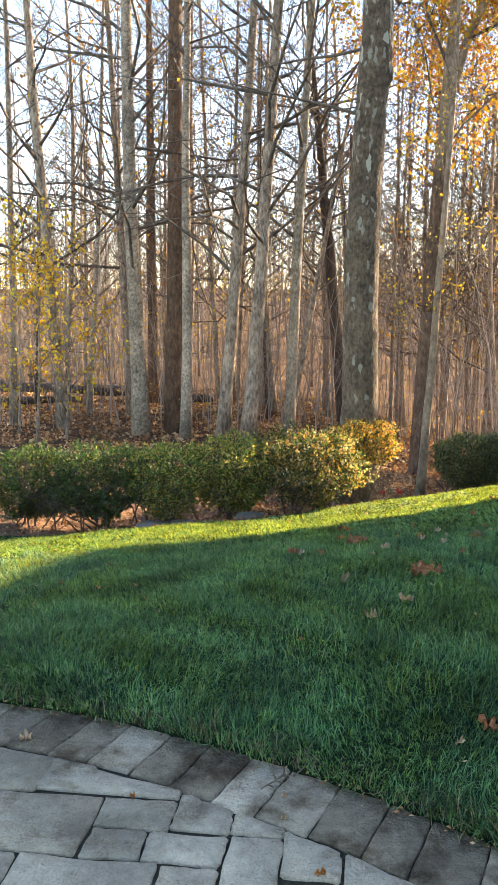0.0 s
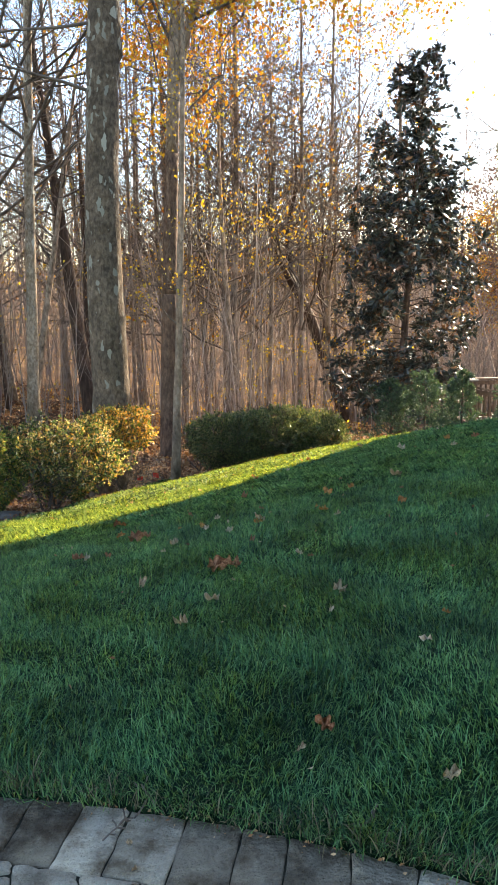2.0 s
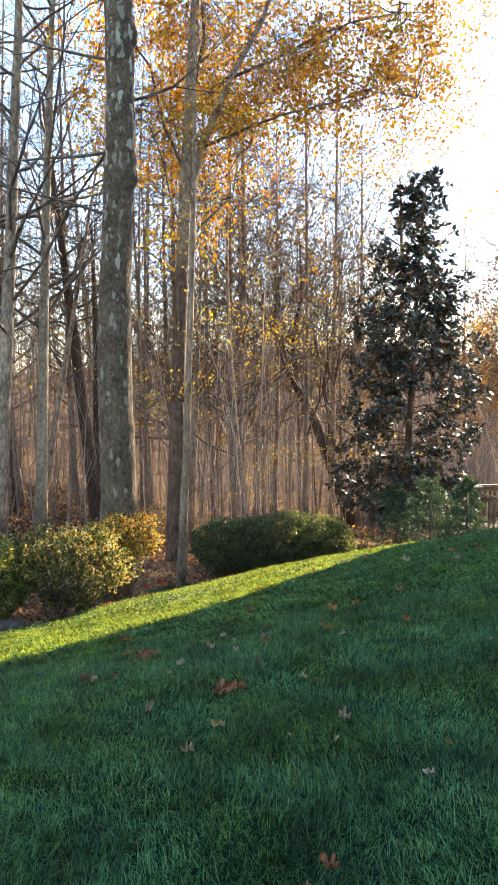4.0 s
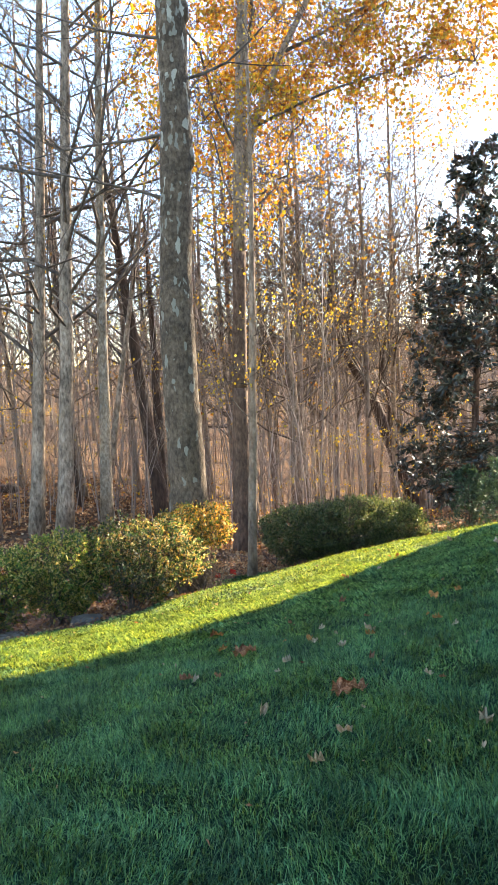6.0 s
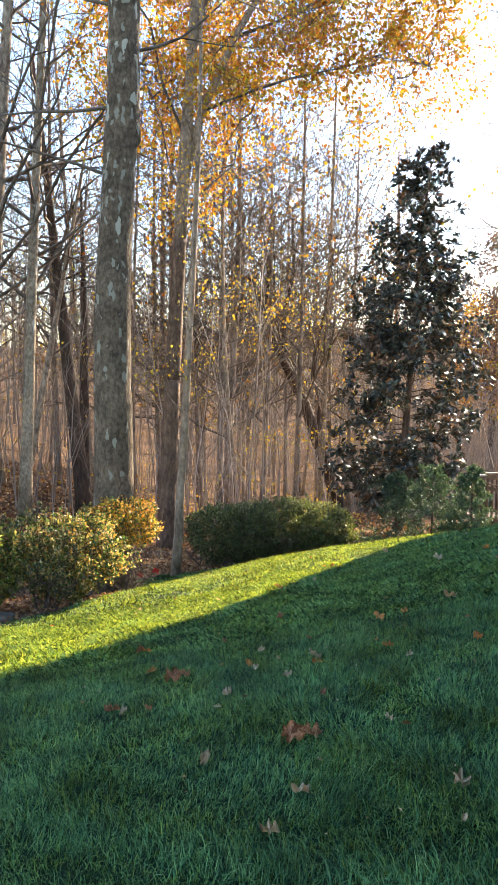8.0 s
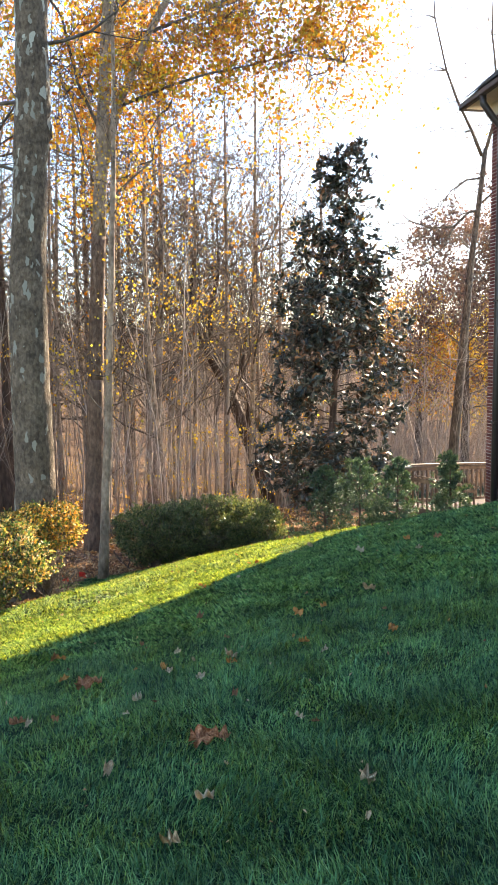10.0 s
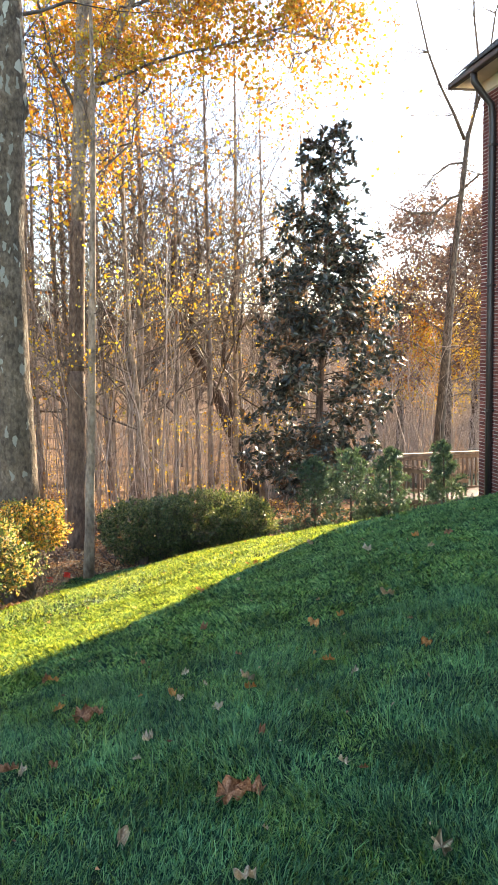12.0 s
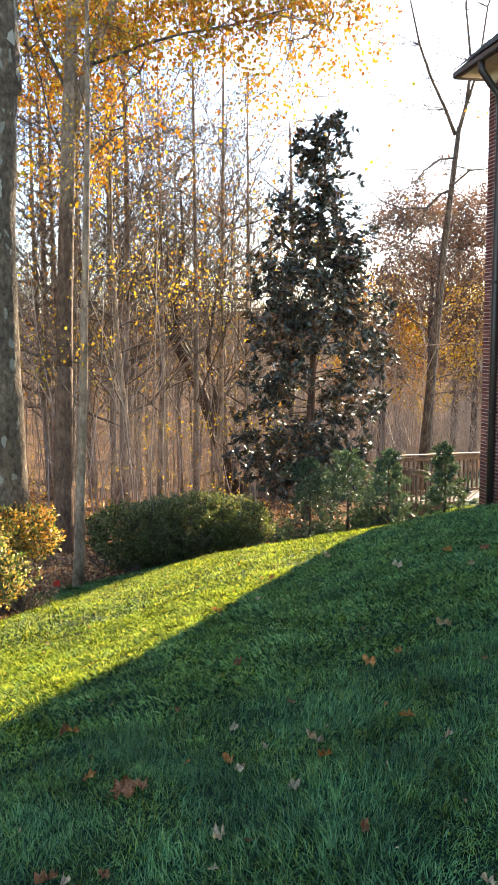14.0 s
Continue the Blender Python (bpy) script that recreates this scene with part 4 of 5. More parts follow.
# the rusty-leaved trees beyond the deck
for k, (x, y, h, r, seed) in enumerate(((26.5, 46, 15.0, 4.8, 401), (33.5, 54, 17.0, 5.4, 402), (26.0, 51, 11.0, 3.2, 403), (31.0, 48, 11.0, 3.4, 404))):
    rng, gen = random.Random(seed), np.random.default_rng(seed)
    z = float(ground_z(x, y))
    ob = thing("russet_tree", (x, y, z), ("broad tree with mauve-brown thinning leaves", "broad tree with mauve-brown thinning leaves", "low tree with golden leaves in the sun", "low tree with bright yellow leaves in the sun")[k], "tree", "russet trees")
    v, f = tube([(x, y, z - 0.2), (x + 0.1, y, z + h * 0.3), (x, y, z + h * 0.6), (x + 0.2, y, z + h * 0.9)], [0.3, 0.22, 0.15, 0.05], 9, 0.05, rng)
    part("trunk", mesh_np("trunk", v, f, True), M_BARK_BROWN, ob)
    out, tips = [], []
    for j in range(34):
        a = j * 2.4
        u = 0.25 + 0.7 * j / 34
        bough(rng, out, tips, Vector((x + 0.1 * u, y, z + h * u)), Vector((math.cos(a), math.sin(a), 0.45)).normalized(), r * (1.15 - 0.6 * u), 0.06, 2, 0.16, 0.05)
    v, f = prisms(out)
    part("crown", mesh_np("crown", v, f), M_TWIG, ob)
    tp = np.array(tips)
    n = (23000, 20000, 11000, 9000)[k]
    at = tp[gen.integers(0, len(tp), n), :3] + gen.normal(0, 0.22, (n, 3))
    v, f = leaves(at, gen.normal(0, 1, at.shape), gen.uniform(0.1, 0.2, len(at)), 0.85, 0.3, gen)
    part("foliage", mesh_np("foliage", v, f), (M_LEAF_MAUVE, M_LEAF_MAUVE, M_LEAF_GOLD, M_LEAF_YELLOW)[k], ob)

# ---------- hedges, evergreens ----------


def shrub(name, x, y, size, count, leaf, seed, label, leaf_size=0.043, top=0.0, group="hedge along the bed", square=2.8, ragged=1.0):
    """A clipped shrub: stems from the ground, and a body of leafy sprigs with gaps between them and an uneven outline."""
    rng, gen = random.Random(seed), np.random.default_rng(seed)
    z = float(ground_z(x, y))
    ob = thing(name, (x, y, z), label, "shrub", group)
    sx, sy, sz = size
    out, tips = [], []
    for _ in range(11):
        p = Vector((x + rng.gauss(0, 0.14 * sx), y + rng.gauss(0, 0.12), z - 0.05))
        bough(rng, out, tips, p, Vector((rng.gauss(0, 0.5), rng.gauss(0, 0.4), 1)).normalized(), sz * rng.uniform(0.5, 0.75), 0.016, 2, 0.2, 0.05)
    # sprigs: short shoots set over the body's skin and inside it
    n = count // 13
    d = gen.normal(size=(n, 3))
    d /= np.linalg.norm(d, axis=1)[:, None]
    d /= (np.abs(d) ** square).sum(1)[:, None] ** (1 / square)
    lump = np.array([noise.noise(Vector((a * 1.9 + seed, b * 1.9, c * 1.9))) for a, b, c in d])
    fine = np.array([noise.noise(Vector((a * 5.3, b * 5.3 + seed, c * 5.3))) for a, b, c in d])
    r = (0.93 + 0.2 * lump * ragged + 0.16 * fine * ragged) * np.where(gen.random(n) < 0.74, gen.uniform(0.86, 1.04, n), gen.uniform(0.35, 0.86, n)) + 0.05 * ragged * gen.random(n) ** 6
    waist = 0.66 + 0.34 * smooth(-0.95, 0.05, d[:, 2]) if top <= 0 else np.ones(n)
    tip = np.stack([x + d[:, 0] * r * waist * sx / 2, y + d[:, 1] * r * waist * sy / 2, z + top + sz * 0.555 + d[:, 2] * r * sz * 0.445], -1)
    way = d * 0.8 + gen.normal(0, 0.45, (n, 3)) + [0, 0, 0.45]
    way /= np.linalg.norm(way, axis=1)[:, None]
    length = gen.uniform(0.07, 0.15, n)
    foot = tip - way * length[:, None]
    out += [(*a, *b, 0.0035, 0.0015) for a, b in zip(foot - way * 0.05, tip)]
    v, f = prisms(out)
    part("woody_core", mesh_np("woody_core", v, f), M_BARK_DARK, ob)
    mine = np.repeat(np.arange(n), 13)
    u = gen.random(len(mine))
    at = foot[mine] + way[mine] * (length[mine] * u)[:, None] + gen.normal(0, 0.006, (len(mine), 3))
    along = way[mine] * (0.25 + 0.7 * u)[:, None] + gen.normal(0, 0.55, (len(mine), 3))
    v, f = leaves(at, along, leaf_size * gen.uniform(0.65, 1.25, len(mine)), 0.56, 0.28, gen)
    part("foliage", mesh_np("foliage", v, f), leaf, ob)
    return ob


GREEN_L = "rounded clipped evergreen shrub with dark green leaves"
shrub("hedge_shrub", -4.35, 11.35, (1.5, 1.2, 1.2), 14500, M_SHRUB, 1, GREEN_L)
shrub("hedge_shrub", -3.35, 11.25, (1.42, 1.15, 1.24), 14500, M_SHRUB, 2, GREEN_L)
shrub("hedge_shrub", -2.38, 11.3, (1.3, 1.1, 1.2), 14500, M_SHRUB_MIX, 3, "clipped evergreen shrub, green with russet patches")
shrub("hedge_shrub", -1.5, 11.6, (1.3, 1.1, 1.25), 14500, M_SHRUB_MIX, 4, "clipped evergreen shrub, green turning yellow at the top")
shrub("golden_shrub", -0.45, 11.75, (1.6, 1.25, 1.2), 18000, M_SHRUB_GOLD, 5, "variegated shrub with yellow and green leaves in the sun", ragged=1.5)
shrub("golden_shrub", 0.3, 12.75, (1.15, 1.2, 0.75), 10000, M_SHRUB_ORANGE, 6, "variegated shrub, golden-orange leaves, round the sycamore's trunk", top=0.62)
BOX_L = "low clipped boxwood hedge, dark green"
shrub("boxwood", 2.5, 15.9, (1.75, 1.4, 1.25), 21000, M_BOX, 21, BOX_L, 0.046, -0.1, "boxwood hedge by the lawn", 3.2, 0.85)
shrub("boxwood", 3.4, 16.1, (1.8, 1.4, 1.32), 21000, M_BOX, 22, BOX_L, 0.046, -0.1, "boxwood hedge by the lawn", 3.2, 0.85)
shrub("boxwood", 4.25, 16.35, (1.5, 1.3, 1.27), 19000, M_BOX, 23, BOX_L, 0.046, -0.05, "boxwood hedge by the lawn", 3.2, 0.85)
# thick stem under the boxwood; its dark bark colour stands in for shade
rng = random.Random(29)
bx, by = 2.36, 15.75
bz = float(ground_z(bx, by))
v, f = tube([(bx, by, bz - 0.1), (bx + 0.01, by, bz + 0.15), (bx + 0.02, by + 0.02, bz + 0.42)], [0.15, 0.12, 0.11], 12, 0.08, rng)
stump = tagged(new("boxwood_stem", mesh_np("boxwood_stem", v, f, True)), "short thick grey-brown stem beneath the boxwood, coloured dark for shade", "stump")
stump.data.materials.append(M_BARK_DARK)

# the magnolia
rng, gen = random.Random(61), np.random.default_rng(61)
mx, my = 8.35, 22.5
mz = float(ground_z(mx, my))
magnolia = thing("magnolia", (mx, my, mz), "tall conical southern magnolia with glossy dark green leaves", "tree")
mh = np.linspace(0, 1, 12)
mtop = Vector((9.05, my, 7.0))
mline = np.stack([mx + 0.05 * np.sin(mh * 5) + (mtop.x - mx) * mh**1.6, my + 0 * mh, mz - 0.1 + (mtop.z - mz + 0.1) * mh], -1)
v, f = tube(mline, 0.14 * (1 - 0.9 * mh), 9, 0.05, rng)
part("trunk", mesh_np("trunk", v, f, True), M_BARK_BROWN, magnolia)
out, tips, rose = [], [], []
for k in range(150):
    u = 0.09 + 0.9 * ((k + rng.random()) / 150) ** 1.12
    p = Vector([float(np.interp(u, mh, mline[:, c])) for c in range(3)])
    reach = float(np.interp(u, [0, 0.1, 0.18, 0.3, 0.4, 0.52, 0.64, 0.74, 0.84, 0.93, 1.0], [0.5, 1.3, 1.8, 1.85, 1.85, 1.55, 1.5, 1.25, 1.15, 0.85, 0.45])) * rng.uniform(0.35, 1.0)
    a = k * 2.399 + rng.gauss(0, 0.3)
    rise = 0.55 if u > 0.75 else (0.3 if u > 0.3 else -0.1)
    bough(rng, out, rose, p, Vector((math.cos(a), math.sin(a), rise)).normalized(), reach, 0.024, 2, 0.15, 0.06, (0, 2, 2, 2))
v, f = prisms(out)
part("branchwork", mesh_np("branchwork", v, f), M_BARK_DARK, magnolia)
# whorls of large leaves at the twigs' ends, in clumps with gaps between
tp = np.array([r for r in rose if noise.noise(Vector(r[:3]) * 1.25) > -0.16 and rng.random() < (0.95 if r[2] < 4.0 else (0.6 if r[2] < 5.0 else 0.36))])
tp = tp[gen.permutation(len(tp))[:2000]]
each = 9
n = len(tp) * each
ring = np.tile(np.arange(each) * 2.4, len(tp)) + np.repeat(gen.uniform(0, 6.28, len(tp)), each)
axis = tp[:, 3:] / np.linalg.norm(tp[:, 3:], axis=1)[:, None] + [0, 0, 0.35]
axis /= np.linalg.norm(axis, axis=1)[:, None]
e1 = np.cross(axis, [0.31, 0.2, 0.93])
e1 /= np.linalg.norm(e1, axis=1)[:, None]
e2 = np.cross(axis, e1)
axis, e1, e2 = (np.repeat(c, each, 0) for c in (axis, e1, e2))
along = axis * gen.uniform(0.1, 0.9, n)[:, None] + e1 * np.cos(ring)[:, None] + e2 * np.sin(ring)[:, None] + gen.normal(0, 0.15, (n, 3)) + [0, 0, -0.12]
at = np.repeat(tp[:, :3], each, 0) - axis * gen.uniform(0, 0.09, n)[:, None]
v, f = leaves(at, along, gen.uniform(0.13, 0.25, n), 0.42, 0.22, gen)
part("foliage", mesh_np("foliage", v, f), M_MAGNOLIA, magnolia, "large glossy leaves, some russet beneath")


def cedar(x, y, tall, wide, seed, label):
    """A small feathery evergreen: a stem with rising sprays of scale leaves."""
    rng, gen = random.Random(seed), np.random.default_rng(seed)
    z = float(ground_z(x, y))
    ob = thing("young_cedar", (x, y, z), label, "shrub", "young cedars")
    v, f = tube([(x, y, z - 0.05), (x + 0.02, y, z + tall * 0.5), (x, y, z + tall)], [0.035, 0.022, 0.005], 6)
    part("stem", mesh_np("stem", v, f, True), M_BARK_BROWN, ob)
    out, tips = [], []
    for k in range(34):
        u = 0.03 + 0.94 * k / 34
        a = k * 2.399
        w = wide * 0.5 * (1 - u) ** 0.7 * rng.uniform(0.55, 1.3) + 0.05
        bough(rng, out, tips, Vector((x, y, z + tall * u)), Vector((math.cos(a), math.sin(a), 0.12 + 0.7 * u)).normalized(), w * 1.15, 0.006, 2, 0.12, 0.05, (0, 2, 2, 2))
    o = np.array(out)
    v, f = prisms(o)
    part("sprays", mesh_np("sprays", v, f), M_CEDAR, ob)
    at = np.concatenate([o[:, :3] + (o[:, 3:6] - o[:, :3]) * c for c in (0.3, 0.65, 1.0)])
    way = np.concatenate([o[:, 3:6] - o[:, :3]] * 3)
    v, f = leaves(at + gen.normal(0, 0.006, at.shape), way / (np.linalg.norm(way, axis=1)[:, None] + 1e-9) + gen.normal(0, 0.35, way.shape), gen.uniform(0.045, 0.085, len(at)), 0.26, 0.15, gen)
    part("foliage", mesh_np("foliage", v, f), M_CEDAR, ob)
    return ob


CEDAR_L = "young feathery green cedar before the deck"
cedar(6.45, 17.9, 1.8, 1.25, 71, "light green young cedar beneath the magnolia")
cedar(6.95, 17.2, 1.75, 1.4, 72, CEDAR_L)
cedar(7.52, 16.6, 1.6, 0.7, 73, CEDAR_L)
cedar(8.32, 15.9, 1.4, 0.6, 74, "slim young cedar at the crest of the lawn")

for jx, jy, js in ((7.1, 17.6, 31), (7.75, 17.3, 32), (6.2, 18.0, 33)):
    shrub("low_juniper", jx, jy, (1.25, 0.8, 0.5), 3200, M_CEDAR, js, "low spreading grey-green juniper at the lawn's edge", 0.05, 0.0, "low junipers")

# ---------- the brick house ----------
CORNER = Vector((9.43, 16.37, 0))
ALONG = Vector((-0.13, -0.99, 0)).normalized()  # the wall, from the corner towards the patio
OUT = Vector((ALONG.y, -ALONG.x, 0))  # out of the wall, over the lawn
HOUSE = Matrix(((ALONG.x, OUT.x, 0, CORNER.x), (ALONG.y, OUT.y, 0, CORNER.y), (0, 0, 1, 0), (0, 0, 0, 1)))  # s along the wall, o outwards, z up
EAVE, FOOT, LONG, DEEP = 6.57, -3.6, 16.0, 11.0
house = thing("brick_house", HOUSE @ Vector((0, 0, FOOT)), "red-brick house with a hipped shingle roof and deep eaves", "house")
wall = part("wall", boxed((0, -DEEP, FOOT), (LONG, 0, EAVE), HOUSE), M_MORTAR, house, "red brick laid in pale mortar")
# brickwork over the joints: rows of bricks, each one a hand's breadth from the next
BH, BL, GAP = 0.057, 0.2, 0.0115
brick_shape = bpy.data.meshes.new("brick")
bm = boxed((-BL / 2, -0.05, -BH / 2), (BL / 2, 0.007, BH / 2), None, 0.004)
bm.to_mesh(brick_shape)
bm.free()
brick_shape.materials.append(M_BRICK)
rows = int((EAVE - 0.25 - FOOT) / (BH + GAP))
rest = []
bv = np.array([v.co for v in brick_shape.vertices])
brick_tri = bmesh.new()
brick_tri.from_mesh(brick_shape)
bmesh.ops.triangulate(brick_tri, faces=brick_tri.faces[:])
bf = np.array([[v.index for v in fc.verts] for fc in brick_tri.faces])
brick_tri.free()
bricks = 0
for r in range(rows):
    z = FOOT + (r + 0.5) * (BH + GAP)
    for c in range(0, 9):
        s = (c + (0.5 if r % 2 == 0 else 0.0)) * (BL + GAP) + BL / 2 * (1 if r % 2 else 0) - (0 if r % 2 else BL / 2 + GAP / 2)
        s += BL / 2 + 0.0 if r % 2 == 0 else 0.0
        if s + BL / 2 > 1.75:
            continue
        place = HOUSE @ Matrix.Translation((s, 0, z))
        if c < 4 and z > -2.2 and bricks < 300:
            ob = new("brick", brick_shape)
            ob.parent = wall
            ob.matrix_basis = place
            bricks += 1
        else:
            rest.append((bv @ np.array(place)[:3, :3].T + np.array(place)[:3, 3], bf))
v, f = joined(rest)
tagged(part("brickwork", mesh_np("brickwork", v, f), M_BRICK, wall), kind="stuff")
# eaves, roof
OH = 0.4
part("soffit", boxed((-OH, -DEEP - OH, EAVE - 0.05), (LONG + OH, OH, EAVE), HOUSE), M_SOFFIT, house, "cream painted soffit")
part("frieze", boxed((-0.02, -0.3, EAVE - 0.28), (LONG, 0.03, EAVE - 0.053), HOUSE, 0.004), M_SOFFIT, house, "cream painted frieze board")
for lo, hi in (((-OH - 0.03, OH, EAVE - 0.07), (LONG + OH, OH + 0.12, EAVE + 0.07)), ((-OH - 0.13, -DEEP - OH, EAVE - 0.07), (-OH - 0.01, OH + 0.12, EAVE + 0.07))):
    bm = boxed(lo, hi, HOUSE, 0.03)
    part("gutter", bm, M_BROWN_METAL, house, "dark brown metal gutter")
roof = bmesh.new()
RISE = 5.2
corners = [(-OH - 0.1, OH + 0.1, EAVE + 0.06), (LONG + OH, OH + 0.1, EAVE + 0.06), (LONG + OH, -DEEP - OH, EAVE + 0.06), (-OH - 0.1, -DEEP - OH, EAVE + 0.06), (DEEP / 2 - 0.2, -DEEP / 2, EAVE + RISE), (LONG - DEEP / 2, -DEEP / 2, EAVE + RISE)]
rv = [roof.verts.new(HOUSE @ Vector(c)) for c in corners]
for q in ((0, 1, 5, 4), (1, 2, 5), (2, 3, 4, 5), (3, 0, 4), (3, 2, 1, 0)):
    roof.faces.new([rv[i] for i in q])
bmesh.ops.recalc_face_normals(roof, faces=roof.faces[:])
roof_ob = part("roof", roof, M_SHINGLE, house, "dark grey shingle roof")
# shingle rows near the corner
slope = Vector((0, -(DEEP / 2 + OH), RISE)).normalized()
bm = bmesh.new()
rng = random.Random(3)
for r in range(26):
    base = Vector((0, OH + 0.13, EAVE + 0.075)) + slope * (0.14 * r)
    s0 = -OH - 0.1 + 0.14 * r * 0.72
    s = s0 + rng.uniform(0, 0.1)
    while s < 3.2:
        w = rng.uniform(0.16, 0.3)
        quad = [Vector((s, 0, 0)), Vector((s + w - 0.006, 0, 0)), Vector((s + w - 0.006, 0, 0)) + slope * 0.15, Vector((s, 0, 0)) + slope * 0.15]
        lift = Vector((0, 0.4, 1)).normalized() * 0.014
        bot = [bm.verts.new(HOUSE @ (base + q)) for q in quad]
        topv = [bm.verts.new(HOUSE @ (base + q + lift * (1.0 if i < 2 else 0.3))) for i, q in enumerate(quad)]
        bm.faces.new(topv)
        for i in range(4):
            bm.faces.new((bot[i], bot[(i + 1) % 4], topv[(i + 1) % 4], topv[i]))
        s += w
tagged(part("shingles", bm, M_SHINGLE, roof_ob), kind="stuff")
# downspout: from the gutter in to the wall and down
pipe_pts = [(0.52, OH + 0.05, EAVE - 0.05), (0.52, OH + 0.04, EAVE - 0.2), (0.54, 0.28, EAVE - 0.42), (0.55, 0.1, EAVE - 0.62), (0.55, 0.075, EAVE - 0.9), (0.55, 0.075, 2.0), (0.55, 0.075, FOOT + 0.3)]
v, f = tube([tuple(HOUSE @ Vector(p)) for p in pipe_pts], [0.066] * len(pipe_pts), 10)
spout = part("downspout", mesh_np("downspout", v, f, True), M_BROWN_METAL, house, "dark brown metal downspout")
for z in (5.2, 2.6, 0.2):
    part("strap", boxed((0.47, 0.0, z), (0.63, 0.14, z + 0.04), HOUSE, 0.004), M_BROWN_METAL, spout)

# ---------- deck rails beyond the lawn ----------


def railing(name, p, q, tall, n, label):
    """A wooden railing from p to q (tops of its rail): rail, bottom rail, balusters, end posts."""
    p, q = Vector(p), Vector(q)
    ob = thing(name, p - Vector((0, 0, tall)), label, "railing", "deck railings")
    d = q - p
    flat = Vector((d.x, d.y, 0)).normalized()
    side = Vector((-flat.y, flat.x, 0))

    def plank(a, b, w, h):
        bm = bmesh.new()
        vs = [bm.verts.new(e + side * sw * w / 2 + Vector((0, 0, sh * h / 2))) for e in (a, b) for sw, sh in ((-1, -1), (1, -1), (1, 1), (-1, 1))]
        for fc in ((3, 2, 1, 0), (4, 5, 6, 7), (0, 1, 5, 4), (1, 2, 6, 5), (2, 3, 7, 6), (3, 0, 4, 7)):
            bm.faces.new([vs[i] for i in fc])
        bmesh.ops.bevel(bm, geom=bm.edges[:], offset=0.005, segments=1, affect="EDGES")
        return bm

    part("rail", plank(p, q, 0.14, 0.038), M_DECK, ob)
    part("rail", plank(p - Vector((0, 0, 0.09)), q - Vector((0, 0, 0.09)), 0.04, 0.09), M_DECK, ob)
    part("rail", plank(p - Vector((0, 0, tall - 0.1)), q - Vector((0, 0, tall - 0.1)), 0.04, 0.09), M_DECK, ob)
    for k in range(n):
        c = p.lerp(q, (k + 0.5) / n)
        m = Matrix.Translation(c) @ Matrix.Rotation(math.atan2(flat.y, flat.x), 4, "Z")
        part("baluster", boxed((-0.018, -0.018, -tall + 0.1), (0.018, 0.018, -0.06), m, 0.003), M_DECK, ob)
    return ob


railing("deck_railing", (8.55, 18.7, -0.96), (11.3, 18.9, -1.04), 0.95, 22, "weathered brown wooden deck railing with square balusters")
railing("ramp_railing", (8.35, 17.62, -1.02), (10.12, 17.85, -1.44), 0.85, 14, "weathered wooden railing sloping down to the house")
post_thing = thing("railing_post", lies(8.24, 17.6), "stout weathered railing post with a pale cap", "post")
part("post", boxed((8.17, 17.53, float(ground_z(8.24, 17.6)) - 0.1), (8.31, 17.67, -0.86), None, 0.006), M_DECK, post_thing)
part("cap", boxed((8.145, 17.505, -0.86), (8.335, 17.695, -0.82), None, 0.012), M_WHITE, post_thing, "pale post cap")
deck = thing("deck", (9.7, 18.2, -1.9), "weathered plank deck floor beside the house", "deck", kind="structure")
for k in range(9):
    y = 17.75 + k * 0.145
    part("plank", boxed((8.4, y, -1.92), (11.4, y + 0.138, -1.885), None, 0.004), M_DECK, deck)
part("joist", boxed((8.42, 17.76, -2.15), (11.38, 17.8, -1.925), None, 0.004), M_DECK, deck)
for x in (8.5, 9.9, 11.2):
    part("footing", boxed((x, 17.8, float(ground_z(x, 18.0)) - 0.4), (x + 0.1, 17.9, -1.925), None, 0.004), M_DECK, deck)

# ---------- fallen wood, stones, flags ----------
rng = random.Random(17)
for k, (a, b, r) in enumerate((((-13.2, 27.6, -1.45), (-7.8, 28.4, -1.72), 0.19), ((-12.4, 26.0, -1.85), (-9.0, 27.2, -1.9), 0.14), ((-9.4, 29.0, -1.7), (-4.6, 28.0, -1.95), 0.2), ((-11.4, 28.9, -1.2), (-9.2, 27.0, -1.85), 0.09))):
    a, b = Vector(a), Vector(b)
    pts = [a.lerp(b, u) + Vector((0, rng.gauss(0, 0.05), rng.gauss(0, 0.03))) for u in np.linspace(0, 1, 8)]
    v, f = tube([tuple(p) for p in pts], [r * (1.1 - 0.45 * u) for u in np.linspace(0, 1, 8)], 10, 0.09, rng)
    log = tagged(new("fallen_log", mesh_np("fallen_log", v, f, True)), "dark rotting fallen trunk on the leaf litter", "log", "fallen logs")
    log.data.materials.append(M_LOG)
for k, (x, y, s) in enumerate(((-2.5, 11.0, (0.24, 0.2, 0.07)), (-2.12, 11.05, (0.16, 0.13, 0.05)), (-1.2, 11.2, (0.2, 0.15, 0.06)))):
    bm = bmesh.new()
    bmesh.ops.create_icosphere(bm, subdivisions=3, radius=1.0)
    z = float(ground_z(x, y))
    for vert in bm.verts:
        w = 1 + 0.25 * noise.noise(vert.co * 1.7 + Vector((k * 7, 0, 0))) + 0.06 * noise.noise(vert.co * 6)
        c = Vector([math.copysign(abs(u) ** 0.7, u) for u in vert.co]) * w
        vert.co = Vector((x + c.x * s[0], y + c.y * s[1], z + 0.03 + c.z * s[2]))
    for fc in bm.faces:
        fc.smooth = True
    tagged(part("edging_stone", bm, M_STONE), "flat grey field stone in the mulched bed", "stone", "bed stones")
